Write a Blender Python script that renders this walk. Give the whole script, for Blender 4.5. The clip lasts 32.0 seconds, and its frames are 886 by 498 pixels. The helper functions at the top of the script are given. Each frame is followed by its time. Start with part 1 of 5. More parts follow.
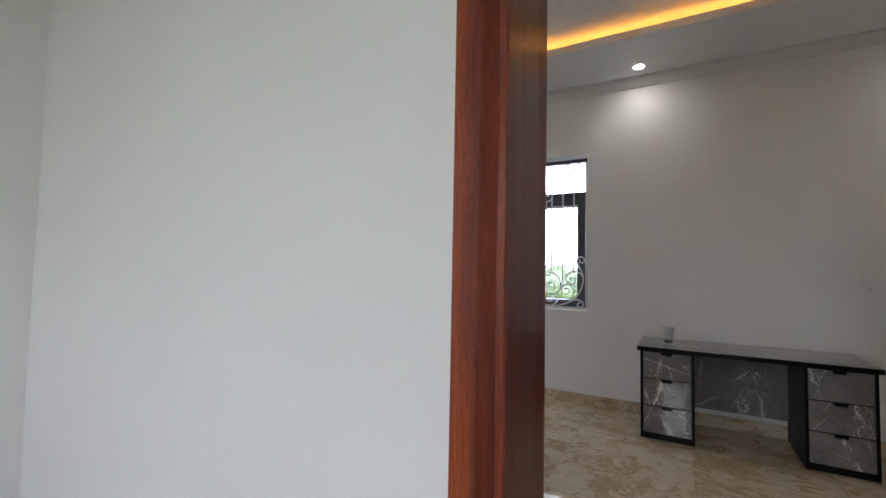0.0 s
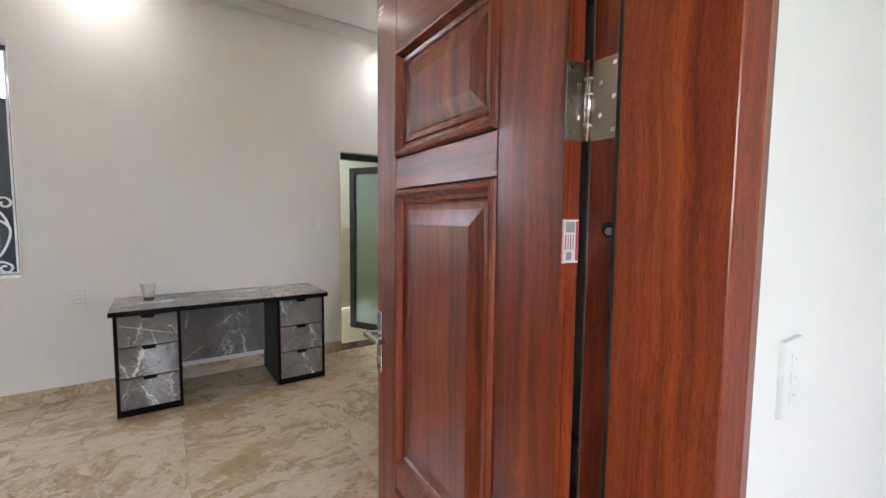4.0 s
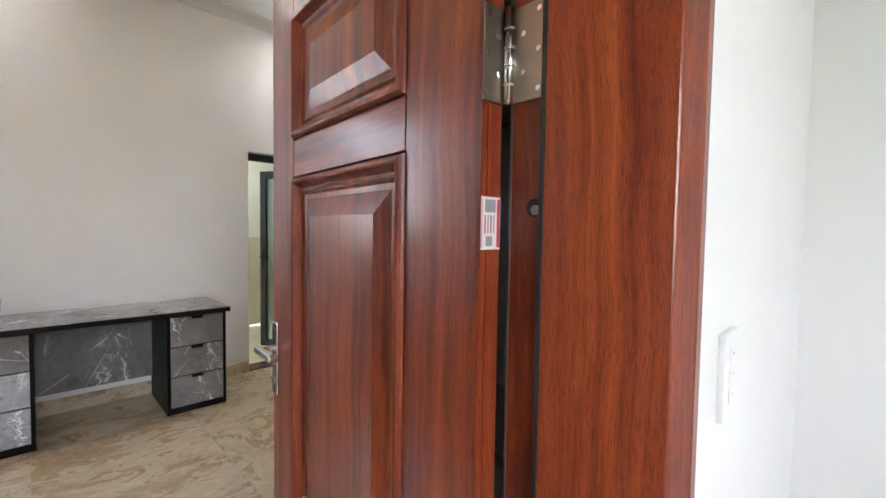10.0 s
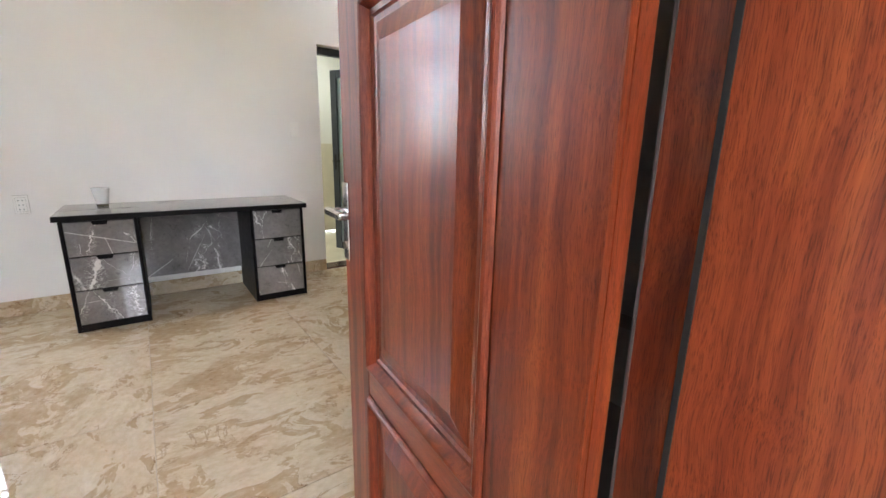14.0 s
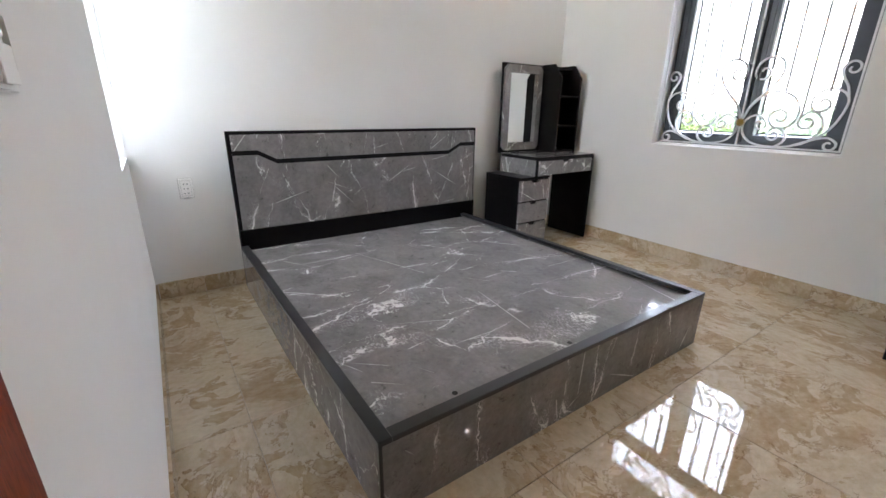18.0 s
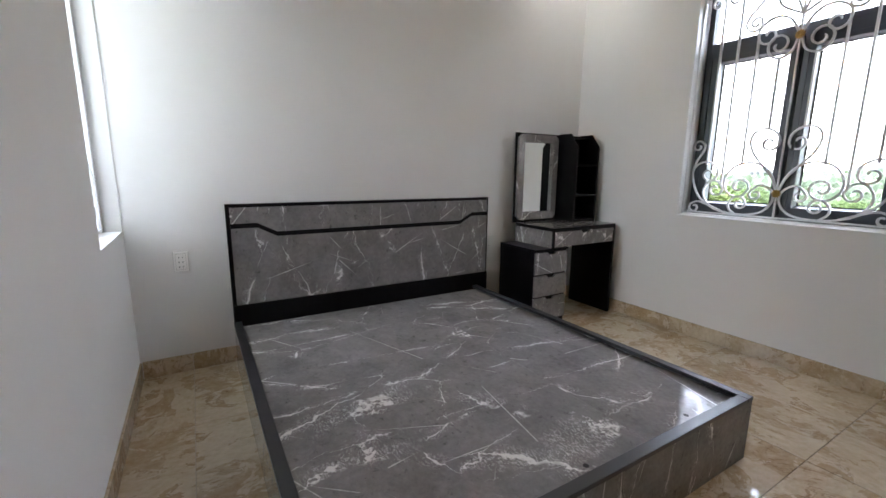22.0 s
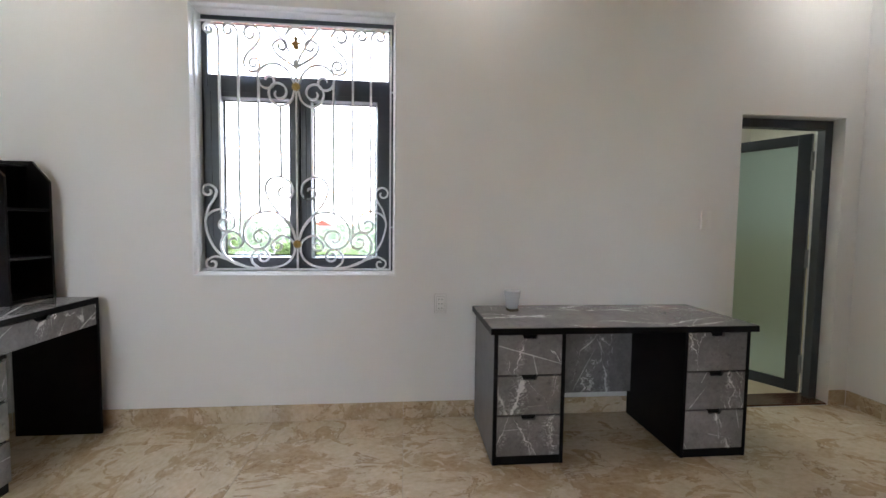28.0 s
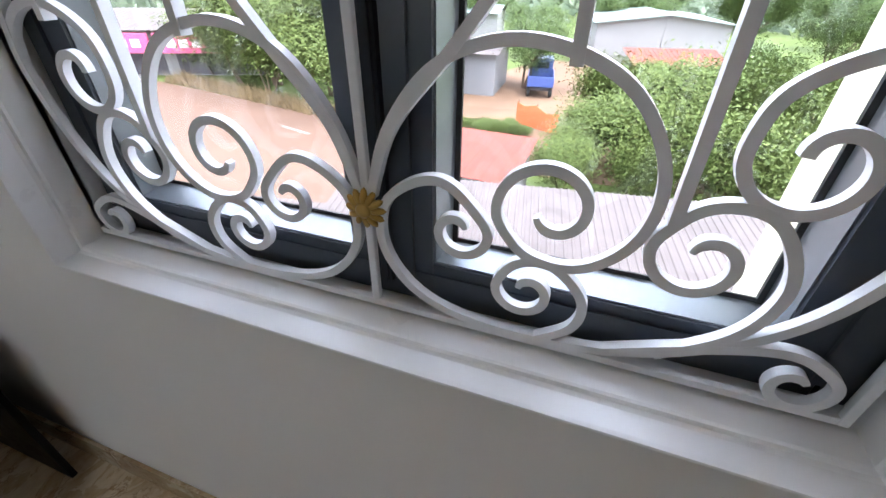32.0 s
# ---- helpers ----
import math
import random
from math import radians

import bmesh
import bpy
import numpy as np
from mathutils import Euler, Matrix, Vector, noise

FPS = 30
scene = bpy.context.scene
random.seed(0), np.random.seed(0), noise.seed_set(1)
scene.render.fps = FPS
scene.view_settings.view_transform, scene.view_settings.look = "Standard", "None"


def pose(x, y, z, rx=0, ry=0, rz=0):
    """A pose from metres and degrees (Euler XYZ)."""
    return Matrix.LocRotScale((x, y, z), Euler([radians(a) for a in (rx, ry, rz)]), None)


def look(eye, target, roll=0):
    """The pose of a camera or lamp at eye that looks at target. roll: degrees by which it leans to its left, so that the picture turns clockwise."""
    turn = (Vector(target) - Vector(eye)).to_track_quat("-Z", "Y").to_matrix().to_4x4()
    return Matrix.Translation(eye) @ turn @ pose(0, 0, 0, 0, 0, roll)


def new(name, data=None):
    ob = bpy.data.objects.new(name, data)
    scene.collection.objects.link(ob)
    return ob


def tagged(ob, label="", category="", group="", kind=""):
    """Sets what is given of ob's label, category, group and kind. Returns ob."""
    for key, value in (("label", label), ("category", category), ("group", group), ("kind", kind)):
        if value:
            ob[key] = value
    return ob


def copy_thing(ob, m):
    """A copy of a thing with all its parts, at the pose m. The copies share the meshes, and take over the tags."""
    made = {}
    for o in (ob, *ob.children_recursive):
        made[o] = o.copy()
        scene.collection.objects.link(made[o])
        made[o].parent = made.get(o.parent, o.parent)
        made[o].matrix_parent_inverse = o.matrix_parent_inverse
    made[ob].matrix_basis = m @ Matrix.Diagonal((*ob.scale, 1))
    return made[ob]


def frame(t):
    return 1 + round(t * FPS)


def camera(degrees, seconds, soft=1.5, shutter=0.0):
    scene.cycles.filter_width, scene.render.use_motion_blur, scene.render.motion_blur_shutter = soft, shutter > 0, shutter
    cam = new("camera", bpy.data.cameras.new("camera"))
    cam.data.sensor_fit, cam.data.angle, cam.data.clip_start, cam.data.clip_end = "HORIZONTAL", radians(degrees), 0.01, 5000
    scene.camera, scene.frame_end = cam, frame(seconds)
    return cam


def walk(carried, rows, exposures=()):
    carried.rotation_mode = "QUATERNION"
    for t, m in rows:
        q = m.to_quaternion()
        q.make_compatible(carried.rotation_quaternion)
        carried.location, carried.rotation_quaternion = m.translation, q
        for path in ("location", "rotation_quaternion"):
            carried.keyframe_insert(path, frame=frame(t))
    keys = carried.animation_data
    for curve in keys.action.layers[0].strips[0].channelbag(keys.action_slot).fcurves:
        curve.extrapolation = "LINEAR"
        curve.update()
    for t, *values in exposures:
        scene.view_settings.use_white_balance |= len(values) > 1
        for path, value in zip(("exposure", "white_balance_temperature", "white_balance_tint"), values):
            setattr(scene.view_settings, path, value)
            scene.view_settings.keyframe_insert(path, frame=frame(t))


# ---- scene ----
cam = camera(93.56, 32.0)
ROWS = [
    (0.0, 0.0279, -0.0337, 1.3848, 29.497, 2.656, -1.086),
    (0.5, 0.0044, -0.0707, 1.3640, 18.357, 2.658, -1.065),
    (1.0, 0.0269, -0.0517, 1.3370, 7.376, 2.278, -0.862),
    (1.5, 0.0632, 0.0405, 1.3201, -2.204, 1.202, -0.652),
    (2.0, 0.0707, 0.1334, 1.2968, -10.802, -0.241, -0.652),
    (2.5, 0.0186, 0.1933, 1.3030, -18.166, -1.937, -0.712),
    (3.0, -0.0240, 0.2423, 1.3217, -24.948, -3.531, -0.508),
    (3.5, -0.0026, 0.3049, 1.3546, -30.422, -4.366, -0.519),
    (4.0, 0.0049, 0.3377, 1.4234, -34.566, -4.327, -0.551),
    (4.5, 0.0099, 0.3632, 1.4817, -37.508, -3.007, -0.588),
    (6.5, 0.0336, 0.3930, 1.5344, -42.008, 5.642, -0.665),
    (7.0, 0.0332, 0.3897, 1.5021, -42.614, 6.222, -0.618),
    (7.5, 0.0431, 0.3906, 1.4670, -43.127, 5.807, -0.733),
    (8.0, 0.0407, 0.3950, 1.4290, -43.515, 4.670, -0.746),
    (8.5, 0.0426, 0.4015, 1.4061, -43.894, 2.936, -0.781),
    (9.0, 0.0481, 0.3927, 1.3813, -44.190, 0.931, -0.798),
    (9.5, 0.0664, 0.3925, 1.3607, -44.426, -0.986, -0.880),
    (10.0, 0.1268, 0.4296, 1.3722, -44.779, -2.450, -0.860),
    (10.5, 0.2723, 0.5428, 1.3814, -44.924, -3.536, -0.672),
    (11.0, 0.3402, 0.5931, 1.3865, -44.807, -3.806, -0.965),
    (11.5, 0.3377, 0.5920, 1.3720, -45.002, -4.434, -1.029),
    (12.0, 0.3123, 0.5708, 1.3262, -44.870, -5.700, -1.024),
    (12.5, 0.2880, 0.5551, 1.2760, -44.024, -7.184, -1.380),
    (13.0, 0.2630, 0.5576, 1.2350, -42.388, -9.742, -1.338),
    (13.5, 0.2101, 0.5462, 1.2066, -39.873, -11.887, -1.301),
    (15.5, 0.1706, 0.6639, 1.1728, -7.930, -16.786, -0.889),
    (16.0, 0.1426, 0.6710, 1.2044, 6.903, -17.922, -0.925),
    (16.5, 0.1339, 0.7418, 1.2110, 23.852, -18.777, -0.693),
    (17.0, 0.0829, 0.8107, 1.2016, 36.966, -18.889, -0.685),
    (17.5, 0.0414, 0.8826, 1.2142, 46.957, -18.924, -0.777),
    (18.0, -0.0033, 0.9224, 1.2192, 55.742, -18.474, -0.673),
    (18.5, -0.0148, 0.9470, 1.2367, 60.598, -17.649, -0.579),
    (19.0, -0.0051, 0.9451, 1.2572, 62.776, -16.409, -0.467),
    (19.5, 0.0046, 0.9529, 1.2639, 63.203, -15.017, -0.651),
    (20.0, 0.0126, 0.9587, 1.2488, 62.843, -13.769, -0.566),
    (20.5, 0.0203, 0.9664, 1.2525, 62.180, -12.853, -0.582),
    (21.0, 0.0087, 0.9925, 1.2642, 61.274, -12.135, -0.572),
    (21.5, -0.0524, 1.0580, 1.2687, 60.246, -11.430, -0.546),
    (22.0, -0.1336, 1.1663, 1.2838, 59.342, -10.490, -0.514),
    (22.5, -0.1847, 1.2441, 1.3011, 58.164, -9.548, -0.539),
    (23.0, -0.2636, 1.3992, 1.3067, 56.509, -8.320, -0.587),
    (23.5, -0.3893, 1.4540, 1.3161, 53.720, -7.241, -0.593),
    (24.0, -0.5683, 1.4293, 1.3249, 49.747, -6.196, -0.633),
    (24.5, -0.6901, 1.5014, 1.3355, 43.514, -5.107, -0.631),
    (25.0, -0.7897, 1.6073, 1.3513, 35.491, -4.439, -0.730),
    (25.5, -0.8400, 1.6334, 1.3444, 26.878, -3.631, -0.754),
    (26.0, -0.9434, 1.5853, 1.3355, 17.331, -3.058, -0.798),
    (26.5, -1.0099, 1.5512, 1.3406, 8.383, -2.860, -0.774),
    (28.5, -0.6897, 2.0158, 1.2897, -6.020, -4.019, -0.733),
    (29.0, -0.7152, 2.3570, 1.3435, -4.127, -5.976, -0.823),
    (29.5, -0.7422, 2.7466, 1.3571, -0.822, -8.078, -1.208),
    (30.0, -0.7998, 3.1213, 1.3433, 3.150, -10.713, -1.351),
    (30.5, -0.8395, 3.4604, 1.3282, 8.502, -13.435, -1.621),
    (31.0, -0.9126, 3.7875, 1.3693, 13.499, -20.439, -1.213),
    (31.5, -1.0924, 4.0108, 1.3982, 16.961, -28.369, -0.716),
    (32.0, -1.1836, 4.1748, 1.4273, 19.870, -34.597, -0.518),
]
walk(cam, [(t, pose(x, y, z, 90 + pitch, roll, yaw)) for t, x, y, z, yaw, pitch, roll in ROWS],
     exposures=[(0.0, 3.75), (1.0, 4.1), (1.5, 4.4), (3.0, 4.9), (4.0, 4.9), (7.0, 4.9), (10.0, 5.05), (12.0, 5.5), (13.5, 5.45), (16.0, 5.0), (19.0, 4.6), (22.0, 4.15), (24.0, 4.2), (25.0, 4.3), (26.5, 4.35), (28.5, 4.4), (30.0, 4.3), (31.0, 4.1), (32.0, 3.5)])

# ---- plan, in metres ----
XW, XE, YN, YS, YC = -3.143, 2.53, 4.515, 0.79, 0.566   # room walls; YC is the corridor face of the door wall
CEIL, TOP = 3.33, 3.47                                # lower border and raised middle of the ceiling
GROUND = -6.5                                         # street level below this upper storey

# ---- sky, sun, window light and added fill lamps ----
world = bpy.data.worlds.new("world")
scene.world = world
world.use_nodes = True
wn, wl = world.node_tree.nodes, world.node_tree.links
sky = wn.new("ShaderNodeTexSky")
sky.sky_type = "NISHITA"
sky.sun_disc = False
sky.sun_elevation, sky.sun_rotation = radians(58), radians(115)
sky.air_density, sky.dust_density, sky.ozone_density = 1.0, 2.0, 1.0
wn["Background"].inputs["Strength"].default_value = 0.10
haze = wn.new("ShaderNodeMix")                        # thin bright overcast over the clear sky
haze.data_type = "RGBA"
haze.inputs[0].default_value = 0.72
dome = wn.new("ShaderNodeTexCoord")
height = wn.new("ShaderNodeSeparateXYZ")
wl.new(dome.outputs["Generated"], height.inputs[0])
cloud = wn.new("ShaderNodeValToRGB")                  # white haze low down, bluer and brighter towards the zenith
for k, (at, shade) in enumerate(((0.0, (6.0, 6.1, 6.4)), (0.28, (7.2, 7.5, 8.5)), (0.58, (9.3, 10.2, 12.5)), (1.0, (11.0, 12.2, 15.0)))):
    stop = cloud.color_ramp.elements[k] if k < 2 else cloud.color_ramp.elements.new(at)
    stop.position, stop.color = at, (*shade, 1)
wl.new(height.outputs[2], cloud.inputs[0])
wl.new(cloud.outputs[0], haze.inputs[7])
wl.new(sky.outputs[0], haze.inputs[6])
wl.new(haze.outputs[2], wn["Background"].inputs["Color"])


def lamp(name, kind, m, energy, color=(1, 1, 1), **settings):
    data = bpy.data.lights.new(name, kind)
    data.energy, data.color = energy, color
    for key, value in settings.items():
        setattr(data, key, value)
    ob = new(name, data)
    ob.matrix_world = m
    return ob


SUN = Vector((0.48, -0.22, 0.85)).normalized()
lamp("sun", "SUN", look(SUN * 50, (0, 0, 0)), 0.38, (1, 0.95, 0.88), angle=radians(10))
lamp("small_window_daylight", "AREA", look((-2.88, -0.2, 2.6), (-2.9, 2.6, 0.9)), 0.9, (0.95, 0.98, 1.0), shape="RECTANGLE", size=0.9, size_y=0.8)
# added fill lamp behind the door side; its source is never in view
lamp("landing_daylight", "AREA", look((-0.35, -2.12, 1.75), (0.30, 0.6, 1.4)), 0.50, (0.92, 0.97, 1.0), shape="RECTANGLE", size=1.1, size_y=1.5)
# added lamp below the bathroom ceiling to brighten it; no window is built there
lamp("bathroom_daylight", "AREA", look((1.7, 6.2, 2.55), (1.7, 5.9, 0.0)), 0.8, (0.95, 1.0, 0.97), shape="RECTANGLE", size=0.6, size_y=0.8)
for lx, ly, watts in ((-2.78, 4.1, 0.8), (-0.29, 4.215, 0.5), (2.1, 4.1, 1.0)):
    lamp("downlight_bulb", "SPOT", look((lx, ly, CEIL - 0.012), (lx, ly + 0.05, 0)), watts, (1, 0.985, 0.96), spot_size=radians(160), spot_blend=1.0, shadow_soft_size=0.04)


# ---- materials ----
def nodes_of(name, rough=0.5, metal=0.0, coat=0.0):
    m = bpy.data.materials.new(name)
    m.use_nodes = True
    t = m.node_tree
    b = t.nodes["Principled BSDF"]
    b.inputs["Roughness"].default_value, b.inputs["Metallic"].default_value = rough, metal
    b.inputs["Coat Weight"].default_value, b.inputs["Coat Roughness"].default_value = coat, 0.12
    return m, t, b


def node(t, kind, settings=None, **inputs):
    n = t.nodes.new("ShaderNode" + kind)
    for key, value in (settings or {}).items():
        setattr(n, key, value)
    for key, value in inputs.items():
        key = int(key[1:]) if key[0] == "i" and key[1:].isdigit() else key.replace("_", " ")
        if isinstance(value, bpy.types.NodeSocket):
            t.links.new(value, n.inputs[key])
        else:
            n.inputs[key].default_value = value
    return n


def coords(t, scale=(1, 1, 1), turn=(0, 0, 0), shift=None):
    c = node(t, "TexCoord")
    vec = c.outputs["Object"]
    if shift is not None:
        vec = node(t, "VectorMath", {"operation": "ADD"}, i0=vec, i1=shift).outputs[0]
    return node(t, "Mapping", None, Vector=vec, Rotation=[radians(a) for a in turn], Scale=scale).outputs[0]


def ramp(t, fac, *stops, ease="LINEAR"):
    r = node(t, "ValToRGB", None, Fac=fac)
    e = r.color_ramp
    e.interpolation = ease
    while len(e.elements) < len(stops):
        e.elements.new(0.5)
    for el, (at, col) in zip(e.elements, stops):
        el.position, el.color = at, (*col, 1) if len(col) == 3 else col
    return r.outputs[0]


def mix(t, fac, a, b, mode="MIX"):
    n = node(t, "Mix", {"data_type": "RGBA", "blend_type": mode})
    for key, value in ((0, fac), (6, a), (7, b)):
        if isinstance(value, bpy.types.NodeSocket):
            t.links.new(value, n.inputs[key])
        else:
            n.inputs[key].default_value = value if key == 0 else (*value, 1)
    return n.outputs[2]


def bump(t, b, height, strength=0.2, distance=0.002):
    t.links.new(node(t, "Bump", None, Height=height, Strength=strength, Distance=distance).outputs[0], b.inputs["Normal"])


def noise_of(t, vec, scale, detail=4, rough=0.5, distortion=0.0):
    return node(t, "TexNoise", None, Vector=vec, Scale=scale, Detail=detail, Roughness=rough, Distortion=distortion).outputs[0]


def plain(name, color, rough=0.5, metal=0.0, vary=0.12, scale=14.0, relief=0.0, coat=0.0, fine=180.0, spec=0.5):
    """A painted or plain surface: colour that wanders at two scales, with fine relief and uneven gloss."""
    m, t, b = nodes_of(name, rough, metal, coat)
    b.inputs["Specular IOR Level"].default_value = spec
    v = coords(t)
    n = noise_of(t, v, scale, 5)
    f = noise_of(t, v, fine, 3)
    lo, hi = [c * (1 - vary) for c in color], [min(1, c * (1 + vary)) for c in color]
    col = ramp(t, n, (0.25, lo), (0.75, hi))
    col = mix(t, 0.12, col, ramp(t, f, (0.3, lo), (0.7, hi)))
    t.links.new(col, b.inputs["Base Color"])
    t.links.new(ramp(t, n, (0.2, [rough * 0.85] * 3), (0.8, [min(1, rough * 1.15)] * 3)), b.inputs["Roughness"])
    if relief:
        bump(t, b, f, relief, 0.001)
    return m


def math_(t, op, a, b=0.0):
    return node(t, "Math", {"operation": op}, i0=a, i1=b).outputs[0]


def stone_laminate(name, base, dark, vein, along="Y", rough=0.075):
    """Grey stone-print laminate: mottled ground, jagged white veins that swell into frayed knots, straight thin scratches."""
    m, t, b = nodes_of(name, rough)
    b.inputs["Specular IOR Level"].default_value = 0.42
    rnd = node(t, "ObjectInfo").outputs["Random"]
    off = node(t, "VectorMath", {"operation": "SCALE"}, i0=(37.3, 24.1, 49.7), Scale=rnd).outputs[0]
    v = coords(t, shift=off)
    ground = mix(t, ramp(t, noise_of(t, v, 4, 9, 0.68), (0.33, (0, 0, 0)), (0.67, (1, 1, 1))), dark, base)
    ground = mix(t, 0.35, ground, ramp(t, noise_of(t, v, 45, 6, 0.7), (0.35, dark), (0.68, base)))
    ground = mix(t, ramp(t, noise_of(t, v, 22, 5, 0.8), (0.58, (0, 0, 0)), (0.70, (0.8, 0.8, 0.8))), ground, [c * 0.50 for c in dark])
    fuzz = noise_of(t, v, 60, 5, 0.75)
    sway = node(t, "TexNoise", None, Vector=v, Scale=3.0, Detail=3.0, Roughness=0.55).outputs[1]
    jag = node(t, "TexNoise", None, Vector=v, Scale=21.0, Detail=4.0, Roughness=0.65).outputs[1]
    bent = node(t, "VectorMath", {"operation": "ADD"}, i0=v, i1=node(t, "VectorMath", {"operation": "SCALE"}, i0=sway, Scale=0.085).outputs[0]).outputs[0]
    bent = node(t, "VectorMath", {"operation": "ADD"}, i0=bent, i1=node(t, "VectorMath", {"operation": "SCALE"}, i0=jag, Scale=0.042).outputs[0]).outputs[0]
    long_ = {"X": (0.55, 1.5, 1.5), "Y": (1.5, 0.55, 1.5), "Z": (1.5, 1.5, 0.55)}[along]

    def veins(tilt, size, fat, keep, seed):
        """Cell edges of a drawn-out net, most of them left out; their width swells and thins along the way."""
        vec = node(t, "Mapping", None, Vector=bent, Rotation=[radians(a) for a in tilt], Scale=long_, Location=(seed, seed * 1.7, seed * 0.6)).outputs[0]
        d = node(t, "TexVoronoi", {"feature": "DISTANCE_TO_EDGE"}, Vector=vec, Scale=size).outputs[0]
        swell = noise_of(t, vec, size * 2.6, 3, 0.6)
        width = math_(t, "MULTIPLY", ramp(t, swell, (0.40, (0.05,) * 3), (0.52, (0.30,) * 3), (0.62, (1.0,) * 3)), fat)
        width = math_(t, "MULTIPLY", width, ramp(t, fuzz, (0.30, (0.35,) * 3), (0.66, (1.5,) * 3)))
        line = ramp(t, math_(t, "DIVIDE", d, width), (0.55, (1, 1, 1)), (1.0, (0, 0, 0)))
        gate = ramp(t, noise_of(t, vec, size * 2.3, 3, 0.6), (keep, (0, 0, 0)), (keep + 0.05, (1, 1, 1)))
        comb = noise_of(t, node(t, "Mapping", None, Vector=bent, Rotation=(0.6, 0.5, 0.8), Scale=(60, 150, 95)).outputs[0], 1.0, 3, 0.6)
        fray = mix(t, 1.0, ramp(t, d, (0.0, (0.75,) * 3), (fat * 5.5, (0, 0, 0))), ramp(t, comb, (0.52, (0, 0, 0)), (0.57, (1, 1, 1))), "MULTIPLY")
        fray = mix(t, 1.0, fray, ramp(t, swell, (0.47, (0, 0, 0)), (0.58, (1, 1, 1))), "MULTIPLY")
        return mix(t, 1.0, mix(t, 1.0, line, fray, "LIGHTEN"), gate, "MULTIPLY")

    col = mix(t, veins((14, 22, 28), 1.35, 0.0115, 0.440, 0.0), ground, vein)
    col = mix(t, veins((-18, -12, -32), 1.8, 0.0105, 0.455, 5.3), col, vein)

    def strokes(size, length, width, keep, bright):
        """Straight pale scratches: thin plates at random tilts, cut by the surface; only some cells hold one."""
        cell = node(t, "TexVoronoi", None, Vector=v, Scale=size)
        local = node(t, "VectorMath", {"operation": "SUBTRACT"}, i0=v, i1=cell.outputs["Position"]).outputs[0]
        tilt = node(t, "VectorMath", {"operation": "SCALE"}, i0=cell.outputs["Color"], Scale=6.28).outputs[0]
        axes = node(t, "SeparateXYZ", None, Vector=node(t, "VectorRotate", {"rotation_type": "EULER_XYZ"}, Vector=local, Rotation=tilt).outputs[0]).outputs
        far = math_(t, "MULTIPLY", math_(t, "ABSOLUTE", axes[0]), 1 / length)
        thick = math_(t, "MULTIPLY", math_(t, "ABSOLUTE", axes[1]), 1 / width)
        line = ramp(t, math_(t, "ADD", far, thick), (0.4, (bright,) * 3), (1.0, (0, 0, 0)))
        line = mix(t, 1.0, line, ramp(t, fuzz, (0.34, (0.15, 0.15, 0.15)), (0.54, (1, 1, 1))), "MULTIPLY")
        some = math_(t, "GREATER_THAN", node(t, "SeparateXYZ", None, Vector=cell.outputs["Color"]).outputs[2], 1 - keep)
        return mix(t, some, (0, 0, 0), line)

    col = mix(t, strokes(2.6, 0.21, 0.0042, 0.50, 0.85), col, vein)
    col = mix(t, strokes(5.0, 0.10, 0.0032, 0.36, 0.7), col, vein)
    t.links.new(col, b.inputs["Base Color"])
    return m


def wood(name, along="Z"):
    """Red-brown wood-grain film on pressed steel: long streaks and short dark pores along the grain."""
    m, t, b = nodes_of(name, 0.40, 0.0, 0.34)
    b.inputs["Specular IOR Level"].default_value = 0.34
    b.inputs["Coat Roughness"].default_value = 0.18

    sway = node(t, "VectorMath", {"operation": "SCALE"}, i0=node(t, "TexNoise", None, Vector=coords(t, (3, 3, 3)), Scale=1.0, Detail=2.0).outputs[1], Scale=0.05).outputs[0]

    def drawn(wide, long_):
        return coords(t, {"Z": (wide, wide, long_), "Y": (wide, long_, wide), "X": (long_, wide, wide)}[along], shift=sway)

    bands = noise_of(t, drawn(24, 0.5), 1.0, 6, 0.65, 0.5)
    fine = noise_of(t, drawn(90, 1.6), 1.0, 5, 0.65, 0.3)
    pores = noise_of(t, drawn(1150, 38), 1.0, 3, 0.6, 0.2)
    streak = noise_of(t, drawn(430, 5), 1.0, 3, 0.6, 0.2)
    col = ramp(t, bands, (0.28, (0.110, 0.0170, 0.0075)), (0.43, (0.205, 0.0325, 0.0115)), (0.57, (0.300, 0.0530, 0.0160)), (0.74, (0.420, 0.0930, 0.0240)))
    col = mix(t, 0.48, col, ramp(t, fine, (0.32, (0.46, 0.38, 0.36)), (0.50, (0.97, 0.97, 0.97)), (0.66, (1.30, 1.45, 1.45))), "MULTIPLY")
    col = mix(t, 0.22, col, ramp(t, streak, (0.36, (0.50, 0.42, 0.40)), (0.50, (1, 1, 1))), "MULTIPLY")
    col = mix(t, 0.75, col, ramp(t, pores, (0.36, (0.36, 0.28, 0.26)), (0.50, (1, 1, 1))), "MULTIPLY")
    t.links.new(col, b.inputs["Base Color"])
    bump(t, b, pores, 0.12, 0.0006)
    return m


